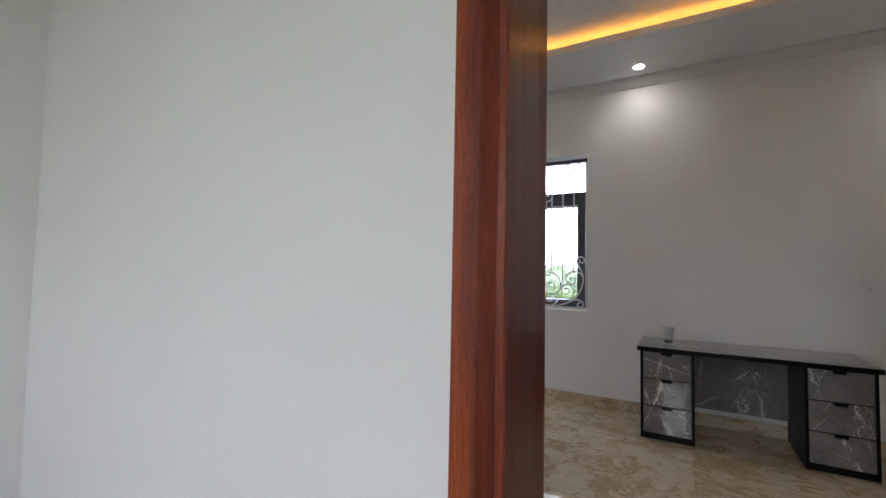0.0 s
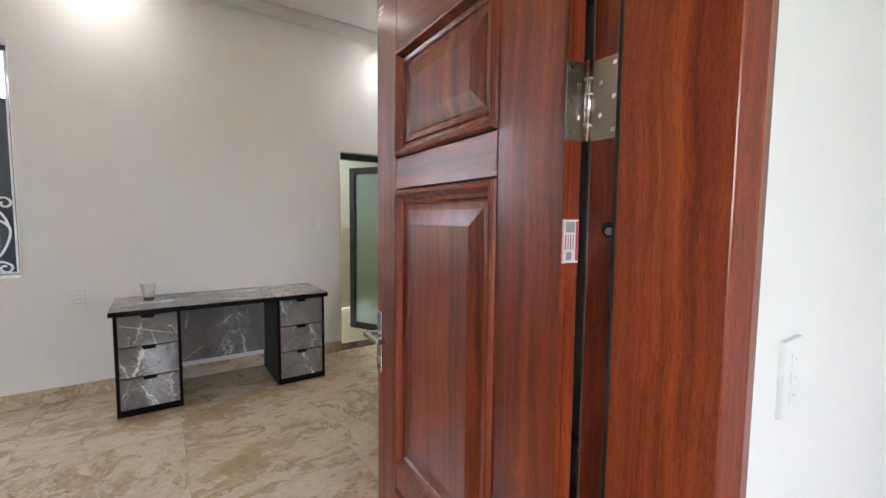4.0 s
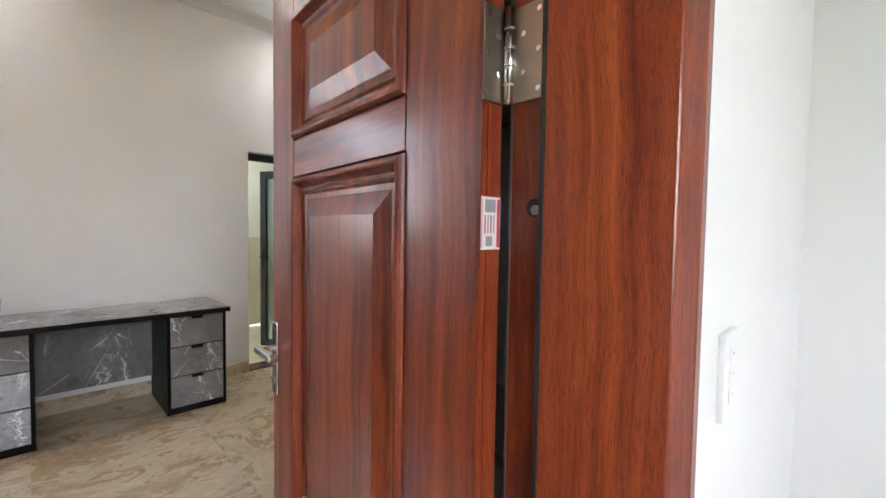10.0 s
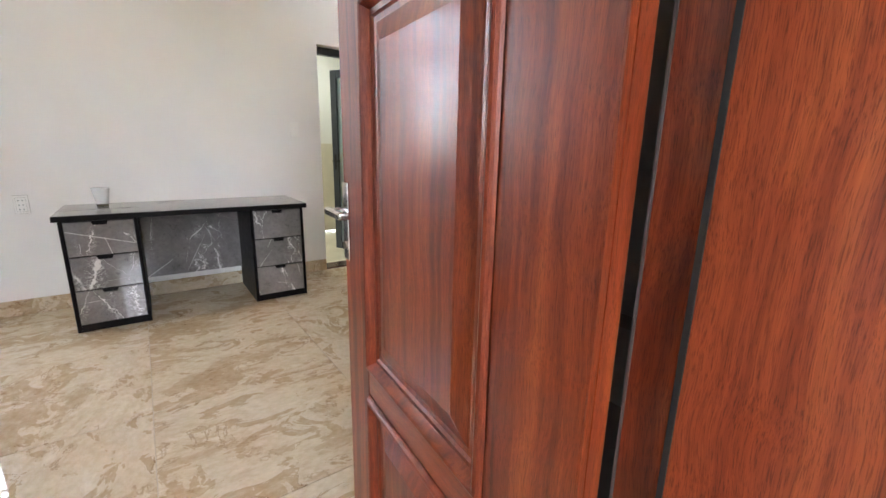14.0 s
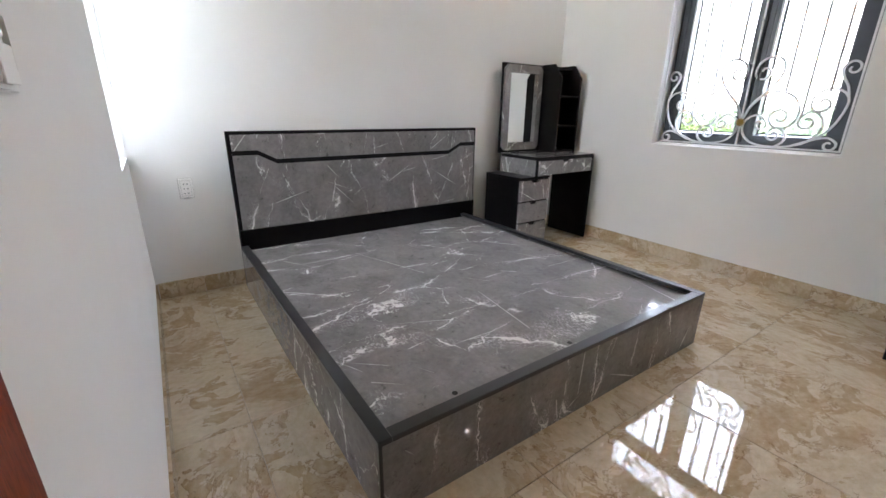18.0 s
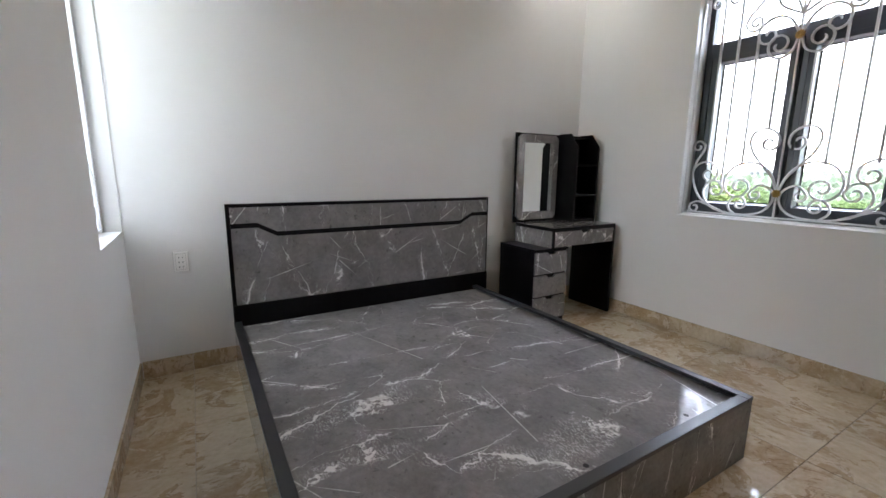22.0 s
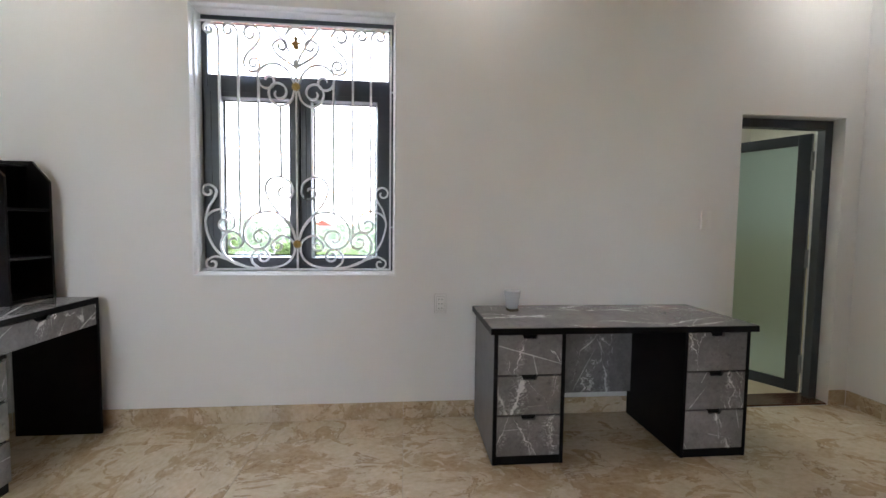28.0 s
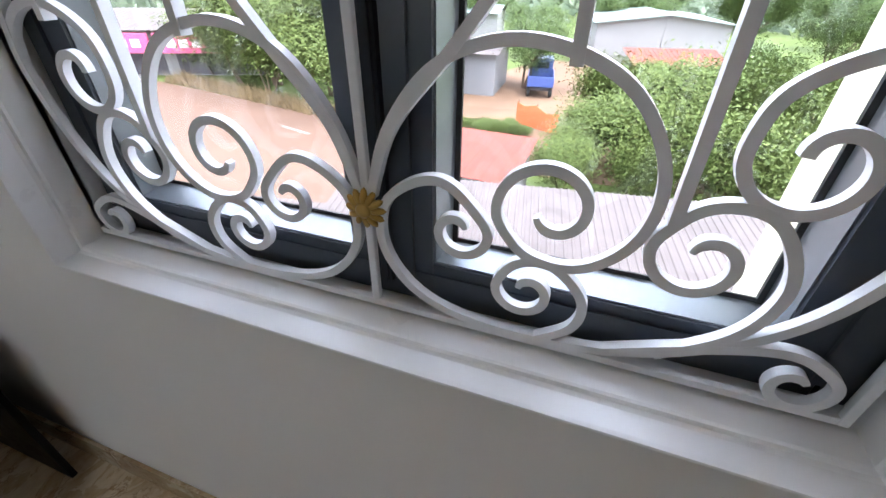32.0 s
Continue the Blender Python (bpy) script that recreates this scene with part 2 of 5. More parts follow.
def marble_tile(name):
    """Polished beige porcelain with brown diagonal drifts; every tile takes its own stretch of the print."""
    m, t, b = nodes_of(name, 0.014)
    b.inputs["IOR"].default_value = 1.40
    rnd = node(t, "ObjectInfo").outputs["Random"]
    off = node(t, "VectorMath", {"operation": "SCALE"}, i0=(31.0, 17.0, 3.0), Scale=rnd).outputs[0]
    quarter = node(t, "Math", {"operation": "MULTIPLY"}, i0=node(t, "Math", {"operation": "FLOOR"}, i0=node(t, "Math", {"operation": "MULTIPLY"}, i0=rnd, i1=43.0).outputs[0]).outputs[0], i1=math.pi / 2).outputs[0]
    v = coords(t, (1, 1, 1), (0, 0, 0), off)
    v = node(t, "VectorRotate", {"rotation_type": "Z_AXIS"}, Vector=v, Angle=quarter).outputs[0]
    long_v = node(t, "Mapping", None, Vector=v, Rotation=(0.25, 0.2, radians(38)), Scale=(1.0, 1.55, 1.3)).outputs[0]
    n1 = noise_of(t, long_v, 2.2, 10, 0.62, 0.6)
    n2 = noise_of(t, node(t, "Mapping", None, Vector=long_v, Location=(3.7, 1.9, 0.4)).outputs[0], 3.6, 10, 0.64, 1.0)
    n3 = noise_of(t, node(t, "Mapping", None, Vector=long_v, Location=(9.1, 4.3, 1.4)).outputs[0], 5.5, 9, 0.62, 0.8)
    fine = noise_of(t, long_v, 26, 6, 0.65)
    col = ramp(t, n1, (0.36, (0.46, 0.335, 0.200)), (0.452, (0.55, 0.430, 0.285)), (0.466, (0.62, 0.510, 0.360)), (0.60, (0.70, 0.605, 0.460)))
    col = mix(t, ramp(t, n2, (0.430, (1, 1, 1)), (0.448, (0, 0, 0))), col, ramp(t, n2, (0.30, (0.54, 0.415, 0.265)), (0.43, (0.47, 0.345, 0.205))))
    col = mix(t, ramp(t, n3, (0.555, (0, 0, 0)), (0.570, (0.9, 0.9, 0.9))), col, ramp(t, n3, (0.56, (0.67, 0.560, 0.405)), (0.70, (0.77, 0.690, 0.560))))
    col = mix(t, 0.25, col, ramp(t, fine, (0.35, (0.36, 0.245, 0.135)), (0.65, (0.74, 0.65, 0.52))))

    def torn(field, level, wide, strength):
        """Thin brown lines along the torn edges of the drifts."""
        d = math_(t, "ABSOLUTE", math_(t, "SUBTRACT", field, level))
        return ramp(t, d, (0.0, (strength,) * 3), (wide, (0, 0, 0)))

    allow = ramp(t, noise_of(t, v, 3.1, 3), (0.45, (0, 0, 0)), (0.58, (1, 1, 1)))
    col = mix(t, mix(t, 1.0, torn(n2, 0.440, 0.010, 0.85), allow, "MULTIPLY"), col, (0.20, 0.100, 0.040))
    col = mix(t, mix(t, 1.0, torn(n1, 0.459, 0.008, 0.60), ramp(t, n3, (0.45, (0, 0, 0)), (0.52, (1, 1, 1))), "MULTIPLY"), col, (0.23, 0.120, 0.05))
    t.links.new(col, b.inputs["Base Color"])
    bump(t, b, noise_of(t, v, 6, 2), 0.003, 0.002)
    return m


def glass(name, rough=0.0, color=(1, 1, 1)):
    m, t, b = nodes_of(name, rough)
    b.inputs["Transmission Weight"].default_value = 1.0
    b.inputs["IOR"].default_value = 1.28
    b.inputs["Base Color"].default_value = (*color, 1)
    if rough:
        v = coords(t)
        bump(t, b, noise_of(t, v, 400, 2), 0.05, 0.0005)
    return m


def glow(name, color, strength):
    m, t, b = nodes_of(name, 0.5)
    b.inputs["Base Color"].default_value = (*color, 1)
    b.inputs["Emission Color"].default_value, b.inputs["Emission Strength"].default_value = (*color, 1), strength
    return m


def leaves(name, a, b_):
    m, t, b = nodes_of(name, 0.55)
    r = node(t, "NewGeometry").outputs["Random Per Island"]
    t.links.new(ramp(t, r, (0.0, a), (0.6, [(p + q) / 2 for p, q in zip(a, b_)]), (1.0, b_)), b.inputs["Base Color"])
    b.inputs["Specular IOR Level"].default_value = 0.15
    return m


PAINT = plain("wall_paint", (0.852, 0.850, 0.844), 0.75, vary=0.025, scale=2.2, relief=0.12)
PAINT_CEIL = plain("ceiling_paint", (0.87, 0.87, 0.86), 0.8, vary=0.02, scale=2.0, relief=0.08)
TRIM_WHITE = plain("white_gloss_trim", (0.87, 0.88, 0.89), 0.30, vary=0.03, scale=9, relief=0.1)
PLASTER = plain("white_plaster", (0.78, 0.77, 0.75), 0.7, vary=0.03, scale=20)
IRON = plain("white_painted_iron", (0.80, 0.81, 0.84), 0.38, vary=0.05, scale=30, relief=0.25, fine=260)
GOLD = plain("gold_paint", (0.40, 0.25, 0.055), 0.36, metal=0.4, vary=0.2, scale=60)
ALU = plain("anthracite_aluminium", (0.042, 0.051, 0.066), 0.38, vary=0.12, scale=8, relief=0.1)
ALU_EDGE = plain("bare_aluminium", (0.24, 0.26, 0.28), 0.35, metal=0.5, vary=0.08)
RUBBER = plain("black_rubber", (0.012, 0.012, 0.013), 0.6)
BLACK = plain("black_laminate", (0.0065, 0.0055, 0.0065), 0.42, vary=0.15, scale=20, relief=0.15, fine=500)
for n_ in BLACK.node_tree.nodes:
    if n_.type == "BSDF_PRINCIPLED":
        n_.inputs["Specular IOR Level"].default_value = 0.14
DESK_SIDE = plain("grey_desk_side", (0.105, 0.100, 0.104), 0.35, vary=0.15, scale=12)
SIDE_PANEL = plain("mid_grey_laminate", (0.17, 0.18, 0.195), 0.4, vary=0.06, scale=10)
EDGE = plain("dark_grey_edge_band", (0.022, 0.022, 0.026), 0.35, vary=0.12, scale=20)
GREYS = (0.310, 0.295, 0.294), (0.158, 0.148, 0.151), (0.78, 0.77, 0.76)
STONE = stone_laminate("grey_stone_laminate", *GREYS)
STONE_X = stone_laminate("grey_stone_laminate_across", *GREYS, along="X")
STONE_UP = stone_laminate("grey_stone_laminate_upright", *GREYS, along="Z")
WOOD = wood("mahogany_film_upright")
WOOD_H = wood("mahogany_film_level", "Y")
WOOD_X = wood("mahogany_film_across", "X")
TILE = marble_tile("beige_marble_tile")
GROUT = plain("pale_grout", (0.52, 0.45, 0.35), 0.8, vary=0.1, scale=30)
STEEL = plain("brushed_steel", (0.35, 0.295, 0.25), 0.36, metal=1.0, vary=0.03, scale=25)
CHROME = plain("satin_chrome", (0.70, 0.70, 0.71), 0.16, metal=1.0, vary=0.04)
PLASTIC = plain("white_plastic", (0.88, 0.88, 0.87), 0.35, vary=0.02)
# grey for the painted shadow lines round socket plates and inserts
PLATE_SHADE = plain("plate_edge_shade", (0.52, 0.52, 0.51), 0.6)
GREY_PLASTIC = plain("grey_plastic", (0.32, 0.34, 0.34), 0.4)
DARK_HOLE = plain("dark_slot", (0.01, 0.01, 0.01), 0.8)
STICKER = plain("sticker_white", (0.80, 0.74, 0.74), 0.35)
STICKER_RED = plain("sticker_red", (0.55, 0.06, 0.09), 0.35)
STICKER_PINK = plain("sticker_pink", (0.75, 0.42, 0.46), 0.35)
STICKER_GREY = plain("sticker_grey", (0.30, 0.31, 0.33), 0.3)
CLEAR = glass("clear_glass")
FROST = glass("frosted_green_glass", 0.5, (0.50, 0.63, 0.63))
BLOCK = plain("dark_olive_resin", (0.10, 0.095, 0.065), 0.25, vary=0.2, scale=40)
CUP_GLASS = plain("cloudy_cup_glass", (0.96, 0.97, 0.98), 0.10, vary=0.02)
for n_ in CUP_GLASS.node_tree.nodes:
    if n_.type == "BSDF_PRINCIPLED":
        n_.inputs["Transmission Weight"].default_value = 0.35
        n_.inputs["IOR"].default_value = 1.08
MIRROR = plain("mirror_silver", (0.90, 0.92, 0.91), 0.015, metal=1.0, vary=0.01)
LED = glow("warm_led_strip", (1.0, 0.43, 0.08), 0.58)
BULB = glow("downlight_diffuser", (1.0, 0.96, 0.88), 5.0)
BATH_WALL = plain("cream_bath_tile", (0.62, 0.56, 0.42), 0.2, vary=0.08, scale=5)
BATH_UP = plain("pale_bath_tile", (0.74, 0.73, 0.66), 0.25, vary=0.04, scale=5)
THRESHOLD = plain("brown_granite", (0.09, 0.045, 0.03), 0.25, vary=0.4, scale=90)
DRUM = plain("dark_grey_enamel", (0.055, 0.055, 0.05), 0.4)


# ---- mesh helpers ----
def obj(name, bm, material, parent=None, label="", smooth=False):
    me = bpy.data.meshes.new(name)
    bm.to_mesh(me)
    bm.free()
    me.materials.append(material)
    if smooth:
        for p in me.polygons:
            p.use_smooth = True
    ob = new(name, me)
    if parent is not None:
        ob.parent = parent
    if label:
        ob["label"] = label
    return ob


def part(name, bm, material, parent, label="", smooth=False):
    return obj(name, bm, material, parent, label, smooth)


def box(x0, x1, y0, y1, z0, z1, bevel=0.0, bm=None, seg=1):
    bm = bm or bmesh.new()
    made = bmesh.ops.create_cube(bm, size=1.0, matrix=Matrix.Translation(((x0 + x1) / 2, (y0 + y1) / 2, (z0 + z1) / 2)) @ Matrix.Diagonal((abs(x1 - x0), abs(y1 - y0), abs(z1 - z0), 1)))
    if bevel:
        edges = list({e for v in made["verts"] for e in v.link_edges})
        bmesh.ops.bevel(bm, geom=edges, offset=bevel, segments=seg, affect="EDGES", profile=0.6)
    return bm


def boxes(*rows):
    bm = bmesh.new()
    for r in rows:
        box(*r, bm=bm)
    return bm


def tube(x, y, z, r, h, axis="Z", seg=24, bevel=0.0, r2=None, bm=None):
    """A cylinder or cone whose base centre is at the place given, along the axis."""
    bm = bm or bmesh.new()
    turn = {"Z": pose(0, 0, 0), "X": pose(0, 0, 0, 0, 90, 0), "Y": pose(0, 0, 0, -90, 0, 0)}[axis]
    made = bmesh.ops.create_cone(bm, cap_ends=True, segments=seg, radius1=r, radius2=r if r2 is None else r2, depth=h, matrix=Matrix.Translation((x, y, z)) @ turn @ Matrix.Translation((0, 0, h / 2)))
    if bevel:
        rims = [e for e in {e for v in made["verts"] for e in v.link_edges} if any(len(f.verts) > 4 for f in e.link_faces)]
        bmesh.ops.bevel(bm, geom=rims, offset=bevel, segments=2, affect="EDGES")
    return bm


def lathe(profile, seg=32):
    """A turned body from (radius, height) pairs."""
    bm = bmesh.new()
    rings = [[bm.verts.new((r * math.cos(2 * math.pi * k / seg), r * math.sin(2 * math.pi * k / seg), z)) for k in range(seg)] for r, z in profile]
    for a, b in zip(rings, rings[1:]):
        for k in range(seg):
            bm.faces.new((a[k], a[(k + 1) % seg], b[(k + 1) % seg], b[k]))
    bm.faces.new(rings[0][::-1])
    bm.faces.new(rings[-1])
    return bm


def prism(outline, lo, hi, axis="Y", bevel=0.0):
    """A plate with the outline (u, v) drawn across the axis, from lo to hi along it."""
    bm = bmesh.new()
    put = {"Y": lambda u, v, d: (u, d, v), "X": lambda u, v, d: (d, u, v), "Z": lambda u, v, d: (u, v, d)}[axis]
    a = [bm.verts.new(put(u, v, lo)) for u, v in outline]
    b = [bm.verts.new(put(u, v, hi)) for u, v in outline]
    n = len(outline)
    bm.faces.new(a)
    bm.faces.new(b[::-1])
    for k in range(n):
        bm.faces.new((a[k], b[k], b[(k + 1) % n], a[(k + 1) % n]))
    bmesh.ops.recalc_face_normals(bm, faces=bm.faces)
    if bevel:
        bmesh.ops.bevel(bm, geom=list(bm.edges), offset=bevel, segments=1, affect="EDGES")
    return bm


def rings(loops, cap=True):
    """Skin over closed loops of points, one after the other."""
    bm = bmesh.new()
    made = [[bm.verts.new(p) for p in loop] for loop in loops]
    for a, b in zip(made, made[1:]):
        for k in range(len(a)):
            bm.faces.new((a[k], a[(k + 1) % len(a)], b[(k + 1) % len(a)], b[k]))
    if cap:
        bm.faces.new(made[-1])
    bmesh.ops.recalc_face_normals(bm, faces=bm.faces)
    return bm


def thing(name, label, category, m=None, group=""):
    ob = new(name)
    ob.empty_display_size = 0.1
    ob.matrix_basis = m or Matrix()
    return tagged(ob, label, category, group)


def structure(ob, label="", category=""):
    return tagged(ob, label, category, kind="structure")


def wall_holes(x0, x1, z0, z1, holes):
    """Boxes (x0, x1, z0, z1) that fill a wall round its openings."""
    out, at = [], x0
    for a, b, lo, hi in sorted(holes):
        out.append((at, a, z0, z1))
        if lo > z0:
            out.append((a, b, z0, lo))
        if hi < z1:
            out.append((a, b, hi, z1))
        at = b
    out.append((at, x1, z0, z1))
    return [r for r in out if r[1] - r[0] > 1e-4]


# ---- room shell ----
WIN = (-2.057, -0.804, 0.963, 2.630)      # north window opening
SWIN = (-3.137, -2.45, 0.928, 2.62)       # small south window beside the bed wall
DOOR = (-0.250, 0.7055, 0.0, 2.200)         # rough opening of the bedroom door
BATH = (1.593, 2.388, 0.0, 2.090)         # bathroom opening

north = boxes(*[(a, b, YN, YN + 0.22, lo, hi) for a, b, lo, hi in wall_holes(XW - 0.2, XE + 1.6, -0.2, 3.75, [WIN, BATH])])
structure(obj("wall_north", north, PAINT), "smooth off-white painted wall with window and bathroom door", "wall")
south = boxes(*[(a, b, YC, YS, lo, hi) for a, b, lo, hi in wall_holes(XW - 0.2, XE + 0.2, -0.2, 3.75, [SWIN, DOOR])])
structure(obj("wall_south", south, PAINT), "smooth off-white painted wall with the bedroom doorway", "wall")
structure(obj("wall_west", box(XW - 0.2, XW, YS, YN, -0.2, 3.75), PAINT), "smooth off-white painted wall behind the bed", "wall")
structure(obj("wall_east", box(XE, XE + 0.2, YS, YN, -0.2, 3.75), PAINT), "smooth off-white painted wall", "wall")
# landing outside the door
structure(obj("wall_landing_west", box(-2.26, -2.06, -2.2, YC, -0.2, 3.75), PAINT), "white painted landing wall", "wall")
structure(obj("wall_landing_east", box(1.90, 2.08, -2.2, YC, -0.2, 3.75), PAINT), "white painted landing wall", "wall")
# unseen wall; its opening is invented and placed to light the door jambs
structure(obj("wall_landing_south", boxes(*[(a, b, -2.4, -2.2, lo, hi) for a, b, lo, hi in wall_holes(-2.26, 2.08, -0.2, 3.75, [(-0.80, 0.10, 1.0, 2.4)])]), PAINT), "unseen white landing wall with an opening added to let light in", "wall")
structure(obj("landing_soffit", box(1.0, 1.90, -2.2, YC, 2.285, 2.45), PAINT_CEIL), "low white soffit over the landing", "ceiling")

# raised ceiling: a border with a lip round the raised middle, and a warm strip of light on the ledge
TX0, TX1, TY0, TY1 = -2.36, 1.74, 1.65, 3.66
border = boxes((XW, XE, YS, TY0, CEIL, CEIL + 0.04), (XW, XE, TY1, YN, CEIL, CEIL + 0.04), (XW, TX0, TY0, TY1, CEIL, CEIL + 0.04), (TX1, XE, TY0, TY1, CEIL, CEIL + 0.04))
structure(obj("ceiling_border", border, PAINT_CEIL), "white plasterboard ceiling border with a light cove", "ceiling")
G = 0.14
lip = boxes((TX0 - 0.02, TX1 + 0.02, TY0 - 0.02, TY0, CEIL + 0.04, CEIL + 0.065), (TX0 - 0.02, TX1 + 0.02, TY1, TY1 + 0.02, CEIL + 0.04, CEIL + 0.065),
            (TX0 - 0.02, TX0, TY0, TY1, CEIL + 0.04, CEIL + 0.065), (TX1, TX1 + 0.02, TY0, TY1, CEIL + 0.04, CEIL + 0.065))
structure(obj("ceiling_cove_lip", lip, PAINT_CEIL), "white lip of the light cove", "ceiling trim")
structure(obj("ceiling", box(TX0 - G, TX1 + G, TY0 - G, TY1 + G, TOP, TOP + 0.05), PAINT_CEIL), "raised white plasterboard ceiling", "ceiling")
riser = boxes((TX0 - G - 0.03, TX1 + G + 0.03, TY0 - G - 0.03, TY0 - G, CEIL + 0.04, TOP + 0.05), (TX0 - G - 0.03, TX1 + G + 0.03, TY1 + G, TY1 + G + 0.03, CEIL + 0.04, TOP + 0.05),
              (TX0 - G - 0.03, TX0 - G, TY0 - G, TY1 + G, CEIL + 0.04, TOP + 0.05), (TX1 + G, TX1 + G + 0.03, TY0 - G, TY1 + G, CEIL + 0.04, TOP + 0.05))
structure(obj("ceiling_riser", riser, PAINT_CEIL), "white upright of the light cove", "ceiling trim")
strip = thing("led_strip", "warm orange LED strip glowing in the ceiling cove", "light strip", pose(0, 0, CEIL + 0.042))
for r in ((TX0 - 0.09, TX1 + 0.09, TY0 - 0.09, TY0 - 0.07), (TX0 - 0.09, TX1 + 0.09, TY1 + 0.07, TY1 + 0.09), (TX0 - 0.09, TX0 - 0.07, TY0 - 0.07, TY1 + 0.07), (TX1 + 0.07, TX1 + 0.09, TY0 - 0.07, TY1 + 0.07)):
    part("strip", box(*r, 0, 0.008), LED, strip)
structure(obj("ceiling_landing", box(-2.26, 2.08, -2.4, YC, CEIL, CEIL + 0.1), PAINT_CEIL), "white landing ceiling", "ceiling")
structure(obj("roof", boxes((XW - 0.4, XE + 1.6, -3.0, YN + 0.5, 3.75, 3.95), (0.8, 3.6, YN + 0.5, 6.7, 3.0, 3.2)), PAINT), "flat roof slab over the house", "roof")


def cornice(name, x0, x1, y0, y1):
    """Stepped and coved plaster moulding where walls meet the ceiling."""
    steps = ((0.0, 0.085), (0.012, 0.085), (0.016, 0.072), (0.03, 0.055), (0.055, 0.035), (0.075, 0.022), (0.08, 0.012), (0.10, 0.012), (0.10, 0.0))
    loops = [[(x0 + d, y0 + d, CEIL - h), (x1 - d, y0 + d, CEIL - h), (x1 - d, y1 - d, CEIL - h), (x0 + d, y1 - d, CEIL - h)] for d, h in steps]
    return structure(obj(name, rings(loops, cap=False), PLASTER), "white plaster cornice", "trim")


cornice("trim_cornice", XW + 0.001, XE - 0.001, YS + 0.001, YN - 0.001)

# bathroom beyond its door
structure(obj("wall_bath_lower", boxes((0.9, 1.0, YN + 0.22, 6.6, 0, 1.25), (3.4, 3.5, YN + 0.22, 6.6, 0, 1.25), (0.9, 3.5, 6.5, 6.6, 0, 1.25)), BATH_WALL), "cream tiled bathroom wall", "wall")
structure(obj("wall_bath_upper", boxes((0.9, 1.0, YN + 0.22, 6.6, 1.25, 3.0), (3.4, 3.5, YN + 0.22, 6.6, 1.25, 3.0), (0.9, 3.5, 6.5, 6.6, 1.25, 3.0)), BATH_UP), "pale tiled bathroom wall", "wall")
structure(obj("ceiling_bath", box(0.9, 3.5, YN + 0.22, 6.6, 2.7, 2.8), PAINT_CEIL), "white bathroom ceiling", "ceiling")
structure(obj("floor_bath", box(0.9, 3.5, YN + 0.002, 6.6, -0.12, -0.015), BATH_WALL), "cream tiled bathroom floor", "floor")
structure(obj("threshold", box(BATH[0] + 0.002, BATH[1] - 0.002, YN + 0.004, YN + 0.2, -0.1, 0.012, 0.003), THRESHOLD), "dark brown granite door threshold", "threshold")

# ---- ceiling things ----
for lx, ly in ((-2.78, 4.1), (-0.29, 4.215), (2.1, 4.1)):
    d = thing("downlight", "small round white recessed ceiling downlight, lit", "downlight", pose(lx, ly, CEIL), "ceiling downlights")
    part("rim", lathe([(0.043, -0.002), (0.060, -0.002), (0.060, -0.006), (0.056, -0.010), (0.046, -0.010), (0.043, -0.004)], 32), PLASTIC, d, "", True)
    part("diffuser", tube(0, 0, -0.006, 0.043, 0.004, seg=32), BULB, d, "glowing white diffuser")
drum = thing("ceiling_drum", "dark brown-grey enamelled round drum fixed to the ceiling", "ceiling drum", pose(1.645, 2.2, 3.215))
part("body", lathe([(0.10, 0.0), (0.17, 0.010), (0.215, 0.035), (0.242, 0.075), (0.252, 0.13), (0.252, 0.235), (0.246, 0.242)], 48), DRUM, drum, "", True)
part("ceiling_ring", lathe([(0.256, 0.240), (0.262, 0.242), (0.262, 0.2545), (0.256, 0.2545)], 48), DRUM, drum, "", True)

# ---- windows ----
def frame_ring(x0, x1, z0, z1, y0, y1, w, bevel=0.003):
    """Four mitre-free members of a frame: two stiles, two rails."""
    return ((x0, x0 + w, y0, y1, z0, z1, bevel), (x1 - w, x1, y0, y1, z0, z1, bevel), (x0 + w, x1 - w, y0 + 0.0015, y1 - 0.0015, z0, z0 + w, bevel), (x0 + w, x1 - w, y0 + 0.0015, y1 - 0.0015, z1 - w, z1, bevel))


def window_trim(x0, x1, z0, z1, y, side):
    """White moulded band round an opening, stepping back into the reveal."""
    steps = ((-0.004, 0.0), (-0.004, 0.003), (-0.002, 0.005), (0.001, 0.004), (0.002, -0.002), (0.003, -0.034), (0.006, -0.040), (0.012, -0.042), (0.014, -0.046), (0.014, -0.13))
    return rings([[(x0 + d, y + side * h, z0 + d), (x1 - d, y + side * h, z0 + d), (x1 - d, y + side * h, z1 - d), (x0 + d, y + side * h, z1 - d)] for d, h in steps], cap=False)


structure(obj("trim_window", window_trim(*WIN[:2], *WIN[2:], YN, -1), TRIM_WHITE, smooth=False), "white moulded window surround", "trim")
x0, x1, z0, z1 = WIN[0] + 0.002, WIN[1] - 0.002, WIN[2] + 0.002, WIN[3] - 0.002
FY = YN + 0.128
win = structure(thing("window_1", "dark anthracite aluminium casement window with fanlight", "window"), "", "")
for r in frame_ring(x0, x1, z0, z1, FY, FY + 0.06, 0.048):
    part("window_frame", box(*r), ALU, win)
part("transom", box(x0 + 0.048, x1 - 0.048, FY + 0.003, FY + 0.057, 2.166, 2.248, 0.003), ALU, win)
MID = -1.425
part("mullion", box(MID - 0.03, MID + 0.03, FY + 0.004, FY + 0.055, z0 + 0.048, 2.166, 0.003), ALU, win)
